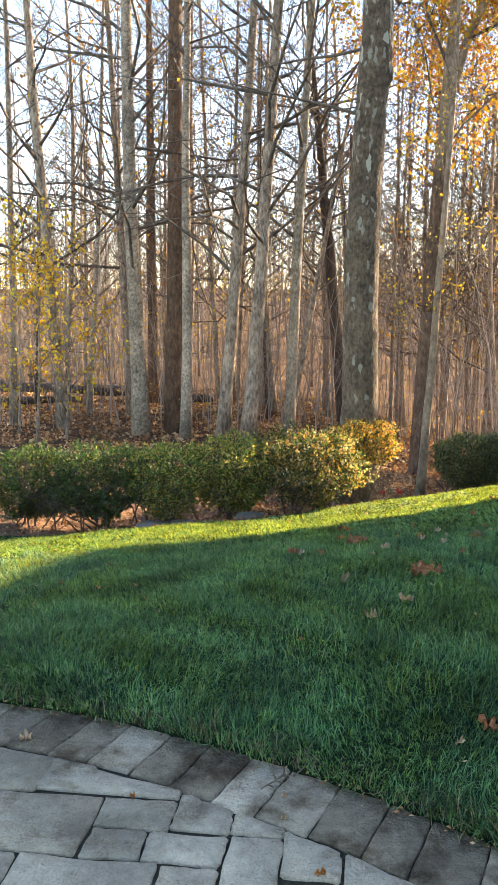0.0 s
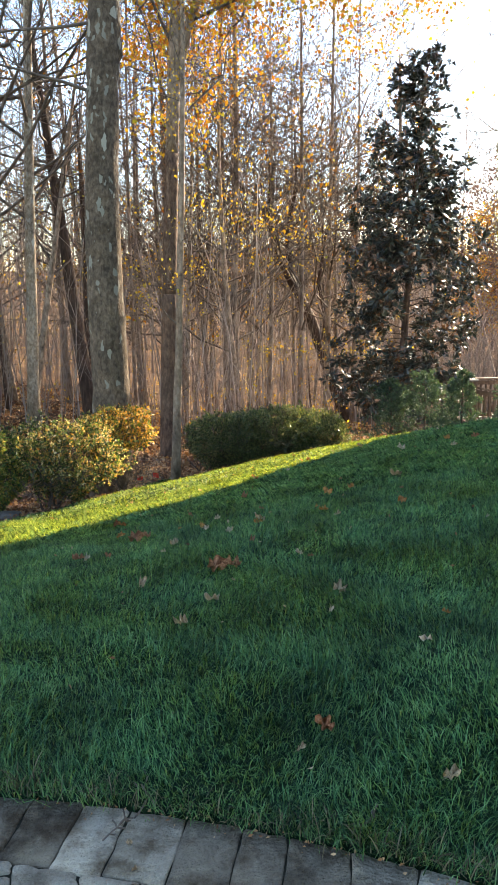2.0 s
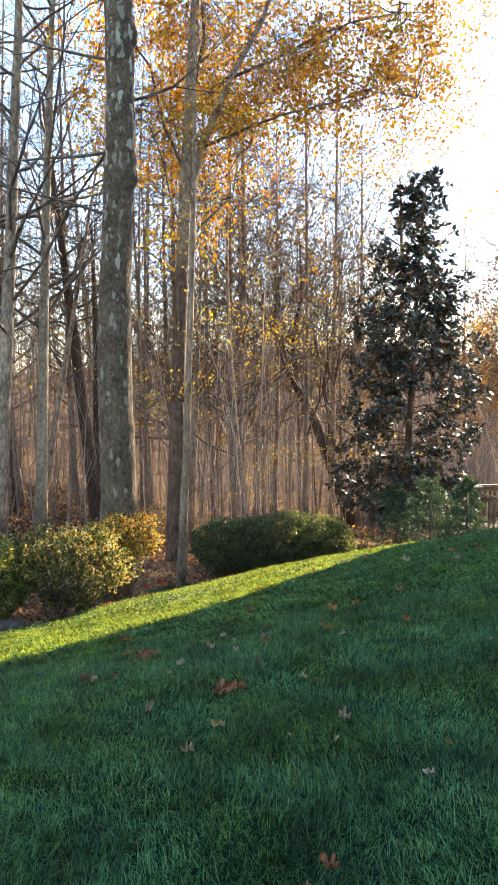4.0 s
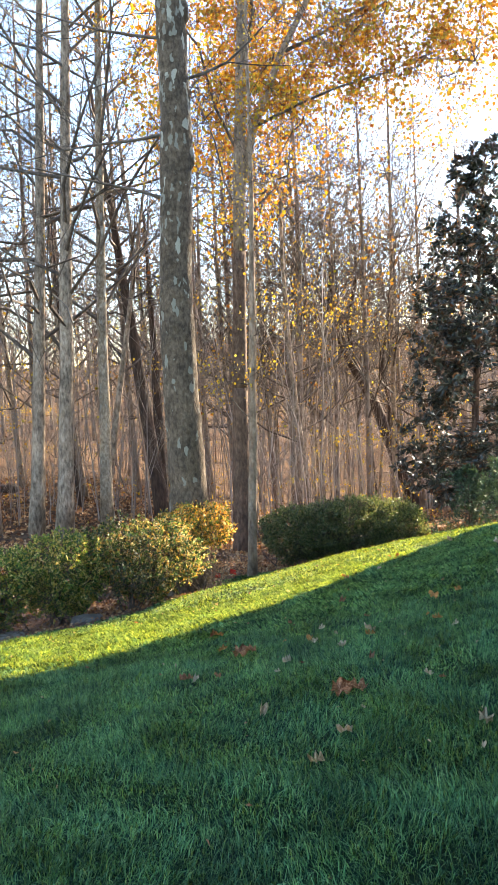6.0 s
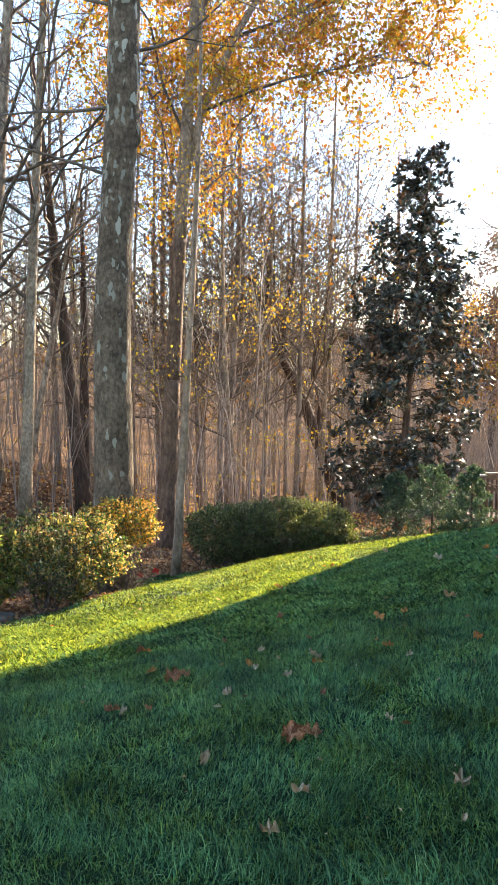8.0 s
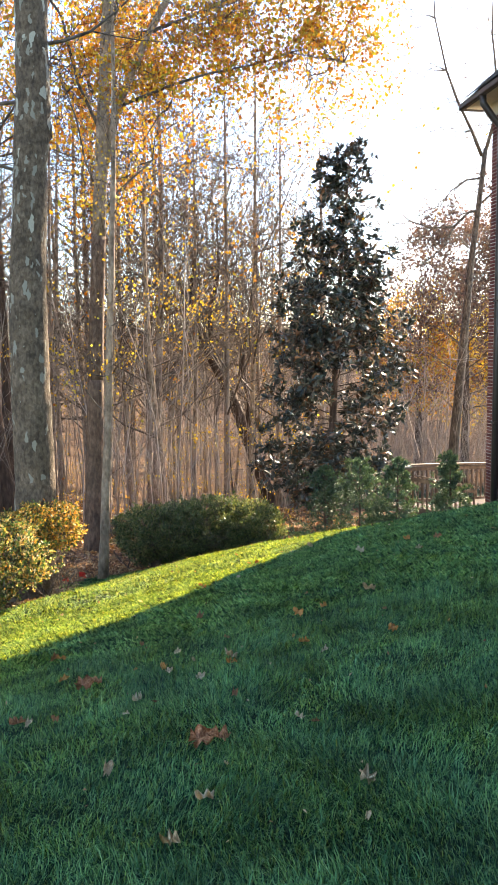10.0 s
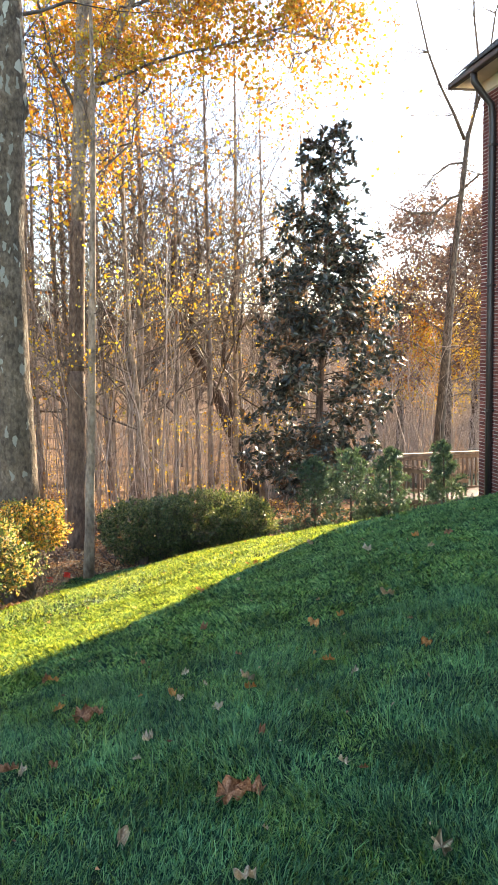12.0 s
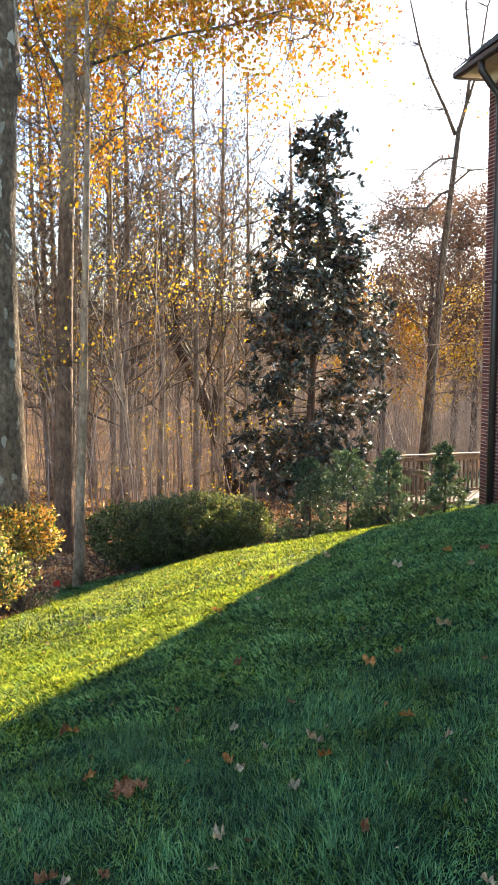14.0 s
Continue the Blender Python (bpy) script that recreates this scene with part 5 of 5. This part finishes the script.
for k, (x, y) in enumerate(((0.62, 14.0), (0.9, 14.25))):
    z = float(ground_z(x, y))
    fl = thing("marker_flag", (x, y, z), "small red marker flag on a wire", "flag", "marker flags")
    v, f = tube([(x, y, z - 0.02), (x, y, z + 0.13), (x + 0.004, y, z + 0.24)], [0.003, 0.003, 0.003], 5)
    part("wire", mesh_np("wire", v, f), M_BROWN_METAL, fl)
    bm = bmesh.new()
    g = [[bm.verts.new((x + 0.004 + 0.1 * u, y + 0.012 * math.sin(u * 5) + 0.002 * sgn, z + 0.16 + 0.08 * w - 0.02 * u)) for w in (0, 1)] for sgn in (-1, 1) for u in np.linspace(0, 1, 5)]
    for o in (0, 5):
        for i in range(4):
            bm.faces.new((g[o + i][0], g[o + i + 1][0], g[o + i + 1][1], g[o + i][1]))
    part("pennant", bm, M_FLAG, fl)

# ---------- leaf litter ----------
gen = np.random.default_rng(41)


def litter(n, x0, x1, y0, y1, size, seed, keep, broad=0.75):
    gen = np.random.default_rng(seed)
    x, y = gen.uniform(x0, x1, n), gen.uniform(y0, y1, n)
    k = keep(x, y)
    x, y = x[k], y[k]
    at = np.stack([x, y, ground_z(x, y) + gen.uniform(0.005, 0.05, len(x))], -1)
    way = gen.normal(0, 1, (len(x), 3)) * [1, 1, 0.35]
    return leaves(at, way, size * gen.uniform(0.6, 1.3, len(x)), broad, 0.35, gen)


v, f = joined([litter(14000, -6, 8, 10.5, 18.5, 0.05, 1, lambda x, y: y > lawn_edge(x) + 0.05), litter(10000, -1.5, 4.5, 12.0, 17.0, 0.055, 7, lambda x, y: y > lawn_edge(x) + 0.02),
               litter(30000, -16, 10, 17, 34, 0.1, 2, lambda x, y: (y > lawn_edge(x)) & (np.abs(x) < y * 0.7))])
lit = tagged(new("leaf_litter", mesh_np("leaf_litter", v, f)), "brown and tan fallen leaves on mulch and woods floor", "leaves", kind="stuff")
lit.data.materials.append(M_LEAF_FALLEN)
v, f = litter(520, -3, 6, 2.2, 15, 0.026, 5, lambda x, y: (y > patio_edge(x) + 0.05) & (y < lawn_edge(x)), 0.4)
v = v + [0, 0, 0.03]
bits = tagged(new("leaf_scraps", mesh_np("leaf_scraps", v, f)), "small pale scraps of dead leaf caught in the grass", "leaves", kind="stuff")
bits.data.materials.append(M_LEAF_FALLEN)

gen = np.random.default_rng(57)
n = 170
x = gen.uniform(-1.5, 1.2, n)
y = patio_edge(x) - 0.045 + np.abs(gen.normal(0, 0.022, n)) * np.where(gen.random(n) < 0.25, -1, 1)
at = np.stack([x, y, gen.uniform(0.004, 0.022, n)], -1)
v, f = leaves(at, gen.normal(0, 1, (n, 3)) * [1, 1, 0.25], gen.uniform(0.006, 0.019, n), 0.5, 0.3, gen)
crumbs = tagged(new("rim_debris", mesh_np("rim_debris", v, f)), "crumbs of dry leaf and thatch along the patio rim", "debris", kind="stuff")
crumbs.data.materials.append(M_LEAF_FALLEN)

# ---------- single fallen leaves on the lawn and the patio ----------


def leaf_shape(seed, kind):
    """A dry crumpled leaf with a stalk: 0 lobed like a maple's, 1 an oval folded along its rib, 2 a torn, tightly curled one."""
    rng = random.Random(seed)
    bm = bmesh.new()
    n = 27
    lobes = ((0.0, 0.62), (0.95, 0.56), (-0.95, 0.56), (1.95, 0.42), (-1.95, 0.42))
    twist, ph = rng.uniform(0.2, 0.5), rng.uniform(0, 6.28)
    rings = []
    for scale in (0.4, 0.72, 1.0):
        row = []
        for k in range(n):
            a = math.pi * (-0.94 + 1.88 * k / (n - 1))
            if kind == 1:
                r = 0.5 * (0.5 + 0.5 * abs(math.cos(a)) ** 1.5)
            else:
                r = max(0.4, max(ln * max(0.0, 1 - abs(a - c) / 0.7) ** 0.45 for c, ln in lobes))
                r *= 1 if kind == 0 else (0.55 if a > 0.7 else 0.95)
            r *= scale * (1 + rng.gauss(0, 0.05))
            x, y = r * math.cos(a), r * math.sin(a)
            fold = (0.3, 0.8, 1.0)[kind] * abs(y) ** 1.15
            z = fold + 0.5 * x * x + 0.2 * scale * math.sin(5 * a + ph) + twist * x * y + rng.gauss(0, 0.025 * scale)
            row.append(bm.verts.new((x, y * (0.95, 0.75, 0.6)[kind], z)))
        rings.append(row)
    cen = bm.verts.new((-0.06, 0, 0))
    for i in range(n - 1):
        bm.faces.new((cen, rings[0][i], rings[0][i + 1]))
        for q in (0, 1):
            bm.faces.new((rings[q][i], rings[q + 1][i], rings[q + 1][i + 1], rings[q][i + 1]))
    a, b = bm.verts.new((-0.08, 0.014, 0.0)), bm.verts.new((-0.08, -0.014, 0.0))
    c, d = bm.verts.new((-0.62, -0.05, 0.16)), bm.verts.new((-0.62, -0.07, 0.16))
    bm.faces.new((a, b, d, c))
    bmesh.ops.solidify(bm, geom=bm.faces[:], thickness=0.012)
    for fc in bm.faces:
        fc.smooth = True
    return bm


shapes = {}
for tone, mat in (("russet", M_LEAF_RED), ("buff", M_LEAF_BUFF), ("orange", M_LEAF_ORANGE)):
    for k in range(3):
        me = bpy.data.meshes.new("fallen_leaf")
        bm = leaf_shape(k * 7 + len(tone), k)
        bm.to_mesh(me)
        bm.free()
        me.materials.append(mat)
        shapes[tone, k] = me


def fallen(x, y, size, tone, k, turn, up=0.042, tilt=18):
    z = 0.004 if y < patio_edge(x) else float(ground_z(x, y)) + up
    ob = new("fallen_leaf", shapes[tone, k])
    ob.matrix_basis = Matrix.Translation((x, y, z)) @ Euler((radians(tilt), radians(-tilt * 0.6), radians(turn))).to_matrix().to_4x4() @ Matrix.Scale(size * 0.7, 4)
    where = "on the paving" if y < patio_edge(x) else "on the grass"
    tagged(ob, {"russet": "dry russet-brown curled leaf ", "buff": "pale buff dry leaf ", "orange": "orange-brown fallen leaf "}[tone] + where, "leaf", "fallen leaves")


for row in ((0.53, 4.17, 0.15, "russet", 0, 30), (0.61, 4.14, 0.14, "russet", 2, 160), (0.16, 4.07, 0.12, "buff", 2, 80), (0.45, 3.72, 0.1, "buff", 0, 200), (0.29, 3.5, 0.11, "buff", 1, 300),
            (0.54, 2.53, 0.06, "buff", 2, 20), (0.635, 2.6, 0.1, "russet", 0, 100), (0.915, 2.29, 0.085, "buff", 1, 15), (0.875, 3.37, 0.06, "buff", 2, 60), (1.27, 3.15, 0.05, "orange", 1, 140), (1.1, 2.93, 0.07, "buff", 0, 220),
            (-0.14, 4.87, 0.11, "russet", 1, 210), (-0.1, 4.8, 0.09, "buff", 2, 60), (0.02, 4.78, 0.06, "russet", 0, 95), (0.11, 5.7, 0.1, "orange", 2, 20), (0.2, 5.44, 0.15, "russet", 0, 10), (0.27, 5.42, 0.1, "russet", 2, 130),
            (0.1, 6.45, 0.13, "russet", 2, 50), (0.15, 6.43, 0.1, "orange", 0, 170), (0.39, 4.8, 0.12, "buff", 1, 250), (0.31, 4.62, 0.05, "buff", 2, 330), (0.62, 5.44, 0.1, "orange", 2, 100), (0.78, 5.83, 0.08, "buff", 1, 40),
            (0.8, 5.49, 0.05, "buff", 1, 90), (1.0, 5.43, 0.11, "buff", 0, 140), (0.95, 5.23, 0.09, "orange", 1, 200), (0.73, 5.02, 0.07, "buff", 0, 10), (0.79, 4.6, 0.08, "russet", 1, 70), (0.95, 4.19, 0.07, "buff", 1, 120),
            (0.99, 4.12, 0.05, "russet", 2, 320), (2.36, 6.6, 0.14, "buff", 0, 180), (1.69, 6.28, 0.12, "orange", 0, 75), (1.42, 5.43, 0.1, "orange", 2, 310), (1.89, 6.32, 0.11, "orange", 1, 230), (1.92, 5.34, 0.09, "orange", 0, 45),
            (1.42, 5.12, 0.08, "buff", 2, 15), (1.16, 6.9, 0.12, "russet", 1, 60), (3.12, 8.5, 0.15, "buff", 2, 120), (3.68, 8.61, 0.15, "orange", 1, 270), (3.87, 8.36, 0.12, "russet", 0, 330), (3.43, 7.9, 0.1, "buff", 1, 15),
            (0.65, 6.3, 0.08, "russet", 2, 240), (1.6, 8.7, 0.12, "orange", 0, 135), (3.12, 9.9, 0.14, "buff", 1, 95), (2.36, 9.47, 0.12, "orange", 2, 45), (0.98, 3.6, 0.1, "buff", 0, 70), (0.63, 5.32, 0.06, "buff", 0, 10)):
    fallen(*row)
for row in ((0.14, 2.0, 0.045, "orange", 1, 30), (-0.42, 2.27, 0.03, "orange", 0, 120), (-0.86, 2.55, 0.07, "buff", 0, 100), (0.03, 2.22, 0.03, "buff", 2, 200), (0.02, 2.33, 0.03, "buff", 0, 260), (-0.72, 2.755, 0.04, "buff", 2, 10)):
    fallen(*row, 0.0, 1)
gen = np.random.default_rng(51)
for _ in range(30):
    x, y = gen.uniform(-2.2, 5.5), gen.uniform(3.2, 11)
    if abs(x - 0.3) > 0.25 * y + 0.8 and x < 0:
        continue
    fallen(x, y, gen.uniform(0.03, 0.06), ("russet", "buff", "orange")[gen.integers(0, 3)], int(gen.integers(0, 3)), float(gen.uniform(0, 360)))
rng = random.Random(6)
for x, y, a, ln in ((0.04, 2.42, 70, 0.17), (0.1, 2.46, 110, 0.12), (-0.05, 2.34, 40, 0.09), (0.55, 2.2, 20, 0.12)):
    out, tips = [], []
    bough(rng, out, tips, Vector((x, y, 0.012)), Vector((math.cos(radians(a)), math.sin(radians(a)), 0.08)).normalized(), ln, 0.0028, 1, 0.12, 0.0)
    v, f = prisms(out, 5)
    tw = tagged(new("fallen_twig", mesh_np("fallen_twig", v, f)), "dry bare twig lying on the patio rim", "twig", "fallen twigs")
    tw.data.materials.append(M_TWIG)

# ---------- patio ----------
patio = thing("patio", (0, 1.0, 0), "grey tumbled-stone paver patio with a curved soldier-course rim", "patio", kind="structure")
bm = bmesh.new()
px = np.linspace(-4, 3, 57)
lo = [bm.verts.new((x, -4, -0.0085)) for x in px]
hi = [bm.verts.new((x, float(patio_edge(x)) - 0.005, -0.0085)) for x in px]
hi2 = [bm.verts.new((x, float(patio_edge(x)) - 0.005, -0.1)) for x in px]
for i in range(56):
    bm.faces.new((lo[i], lo[i + 1], hi[i + 1], hi[i]))
    bm.faces.new((hi[i], hi[i + 1], hi2[i + 1], hi2[i]))
part("bedding", bm, M_JOINT, patio, "dark sand and moss in the joints")
rng = random.Random(23)


def slab_mesh(quad, rng):
    """A tumbled paver on four corners: corners and edges worn round, its outline uneven, set a little out of level."""
    q = [Vector((x, y)) for x, y in quad]
    ring = []
    for i in range(4):
        a, b = q[i], q[(i + 1) % 4]
        ln = (b - a).length
        c = min(0.006, ln * 0.15) * rng.uniform(0.6, 1.6)
        for u in (c / ln, 0.22, 0.42, 0.6, 0.8, 1 - c / ln):
            ring.append(a.lerp(b, u) + Vector((rng.gauss(0, 0.0019), rng.gauss(0, 0.0019))))
    mid = sum(q, Vector((0, 0))) / 4
    tilt = (rng.gauss(0, 0.012), rng.gauss(0, 0.012))
    verts = []
    for inset, z, rough in ((0.0045, 0.0, 0.0009), (0.0, -0.0045, 0.001), (-0.001, -0.05, 0.0)):
        for p in ring:
            e = p + (mid - p).normalized() * inset
            verts.append((e.x, e.y, z + (e.x - mid.x) * tilt[0] + (e.y - mid.y) * tilt[1] + rng.gauss(0, rough)))
    verts.append((mid.x, mid.y, 0.0008))
    n = len(ring)
    faces = [(i, (i + 1) % n, 3 * n) for i in range(n)]
    faces += [(k * n + i, (k + 1) * n + i, (k + 1) * n + (i + 1) % n) for k in (0, 1) for i in range(n)]
    faces += [(k * n + i, (k + 1) * n + (i + 1) % n, k * n + (i + 1) % n) for k in (0, 1) for i in range(n)]
    return np.array(verts), np.array(faces)


def plain_slab(quad, rng):
    """A simpler paver for the patio's far parts: a chamfered block on four corners."""
    mid = sum((Vector(q) for q in quad), Vector((0, 0))) / 4
    lift = rng.gauss(0, 0.0008)
    verts = [(*(Vector(q) + (mid - Vector(q)).normalized() * inset), z + lift) for inset, z in ((0.007, 0.0), (0.0, -0.005), (0.0, -0.04)) for q in quad]
    faces = [(0, 1, 2), (0, 2, 3)]
    for k in (0, 4):
        for i in range(4):
            j = (i + 1) % 4
            faces += [(k + i, k + 4 + i, k + 4 + j), (k + i, k + 4 + j, k + j)]
    return np.array(verts), np.array(faces)


def slab(quad, mat, name="paver"):
    v, f = slab_mesh(quad, rng)
    return part(name, mesh_np(name, v, f, True), mat, patio)


# the rim: a soldier course along the curve
def rim_point(x, depth):
    lean = Vector((0.325, 0.945)) if x < 0.6 else Vector((0.45, 0.89))
    return Vector((x, float(patio_edge(x)))) - lean * depth


x = -2.625
seen = [0.15] * 12 + [0.156, 0.138, 0.153, 0.139, 0.143, 0.128, 0.154, 0.143, 0.117, 0.147] + [0.15] * 9
for w in seen:
    a, b = x + 0.0018, x + w - 0.0018
    d = 0.272 + rng.gauss(0, 0.006)
    slab([tuple(rim_point(a, 0.005 + abs(rng.gauss(0, 0.004)))), tuple(rim_point(a, d)), tuple(rim_point(b, d)), tuple(rim_point(b, 0.005 + abs(rng.gauss(0, 0.004))))], M_PAVER_EDGE)
    x += w
# the field: coursed stones of mixed sizes on a 75 mm grid, cut to the rim
U = 0.0775
done = set()
field, beyond, wear = [], [], random.Random(24)
# stones by the rim, as they lie: west, east, south and north sides
LAID = ((-0.86, -0.506, 2.0, 2.262), (-0.98, -0.72, 2.27, 2.43), (-0.73, -0.286, 2.282, 2.385), (-0.498, -0.284, 2.13, 2.268), (-0.49, -0.34, 2.0, 2.125), (-0.33, -0.12, 2.0, 2.125), (-0.28, -0.12, 2.14, 2.27),
        (-0.11, 0.035, 2.145, 2.21), (-0.11, 0.03, 1.92, 2.135), (0.04, 0.19, 1.985, 2.125), (-0.9, -0.66, 1.79, 1.99), (-0.65, -0.28, 1.79, 1.99), (-0.27, -0.12, 1.79, 1.99), (0.2, 0.4, 1.94, 2.05))
for x0, x1, y0, y1 in LAID:
    x0, x1, y0, y1 = x0 - 0.0012, x1 + 0.0012, y0 - 0.0012, y1 + 0.0012
    j = [rng.gauss(0, 0.002) for _ in range(8)]
    cut = [float(patio_edge(xx + 0.09)) - 0.264 for xx in (x0, x1)]
    if min(cut) - y1 < 0.03:
        slab([(x0 + j[0], cut[0]), (x0 + j[2], y0 + j[3]), (x1 + j[4], y0 + j[5]), (x1 + j[6], cut[1])], M_PAVER)
    else:
        slab([(x0 + j[0], y1 + j[1]), (x0 + j[2], y0 + j[3]), (x1 + j[4], y0 + j[5]), (x1 + j[6], y1 + j[7])], M_PAVER)
    for r in range(44):
        for c in range(-34, 24):
            a0, a1, b1, b0 = c * U - 0.03, (c + 1) * U - 0.03, 2.62 - r * U, 2.62 - (r + 1) * U
            if a0 < x1 - 0.012 and a1 > x0 + 0.012 and b0 < y1 - 0.012 and b1 > y0 + 0.012:
                done.add((c, r))
for r in range(0, 44):
    for c in range(-34, 24):
        if (c, r) in done:
            continue
        sizes = [(4, 3), (3, 2), (2, 2), (3, 2), (2, 3), (2, 2), (3, 2), (2, 2)]
        rng.shuffle(sizes)
        for w, h in sizes + [(2, 1), (1, 2), (1, 1)]:
            cells = [(c + i, r + j) for i in range(w) for j in range(h)]
            if not any(q in done for q in cells):
                break
        done.update(cells)
        x0, x1 = c * U - 0.03, (c + w) * U - 0.03
        y1, y0 = 2.62 - r * U, 2.62 - (r + h) * U
        inner = lambda xx: float(patio_edge(xx + 0.09)) - 0.26
        if y0 > min(inner(x0), inner(x1)) - 0.02:
            continue
        g = 0.0018
        j = [rng.gauss(0, 0.0025) for _ in range(8)]
        quad = [(x0 + g + j[0], min(y1 - g + j[1], inner(x0) - g)), (x0 + g + j[2], y0 + g + j[3]), (x1 - g + j[4], y0 + g + j[5]), (x1 - g + j[6], min(y1 - g + j[7], inner(x1) - g))]
        if min(quad[0][1] - quad[1][1], quad[3][1] - quad[2][1]) > 0.015 and len(field) < 280 and -1.9 < x0 < 1.2:
            field.append(slab(quad, M_PAVER))
        elif min(quad[0][1] - quad[1][1], quad[3][1] - quad[2][1]) > 0.015:
            beyond.append(plain_slab(quad, wear))
# the rest of the field, out to the patio's ends
for r in range(0, 84):
    for c in range(-51, 39):
        if (c, r) in done:
            continue
        for w, h in wear.sample([(4, 3), (3, 2), (2, 2), (2, 3)], 4) + [(2, 1), (1, 2), (1, 1)]:
            cells = [(c + i, r + j) for i in range(w) for j in range(h)]
            if not any(q in done for q in cells):
                break
        done.update(cells)
        x0, x1, y1, y0 = c * U - 0.028, (c + w) * U - 0.032, 2.618 - r * U, 2.622 - (r + h) * U
        top = min(y1, inner(x0), inner(x1))
        if top - y0 > 0.03:
            beyond.append(plain_slab([(x0, top), (x0, y0), (x1, y0), (x1, top)], wear))
v, f = joined(beyond)
tagged(part("paver_field", mesh_np("paver_field", v, f), M_PAVER, patio), kind="stuff")
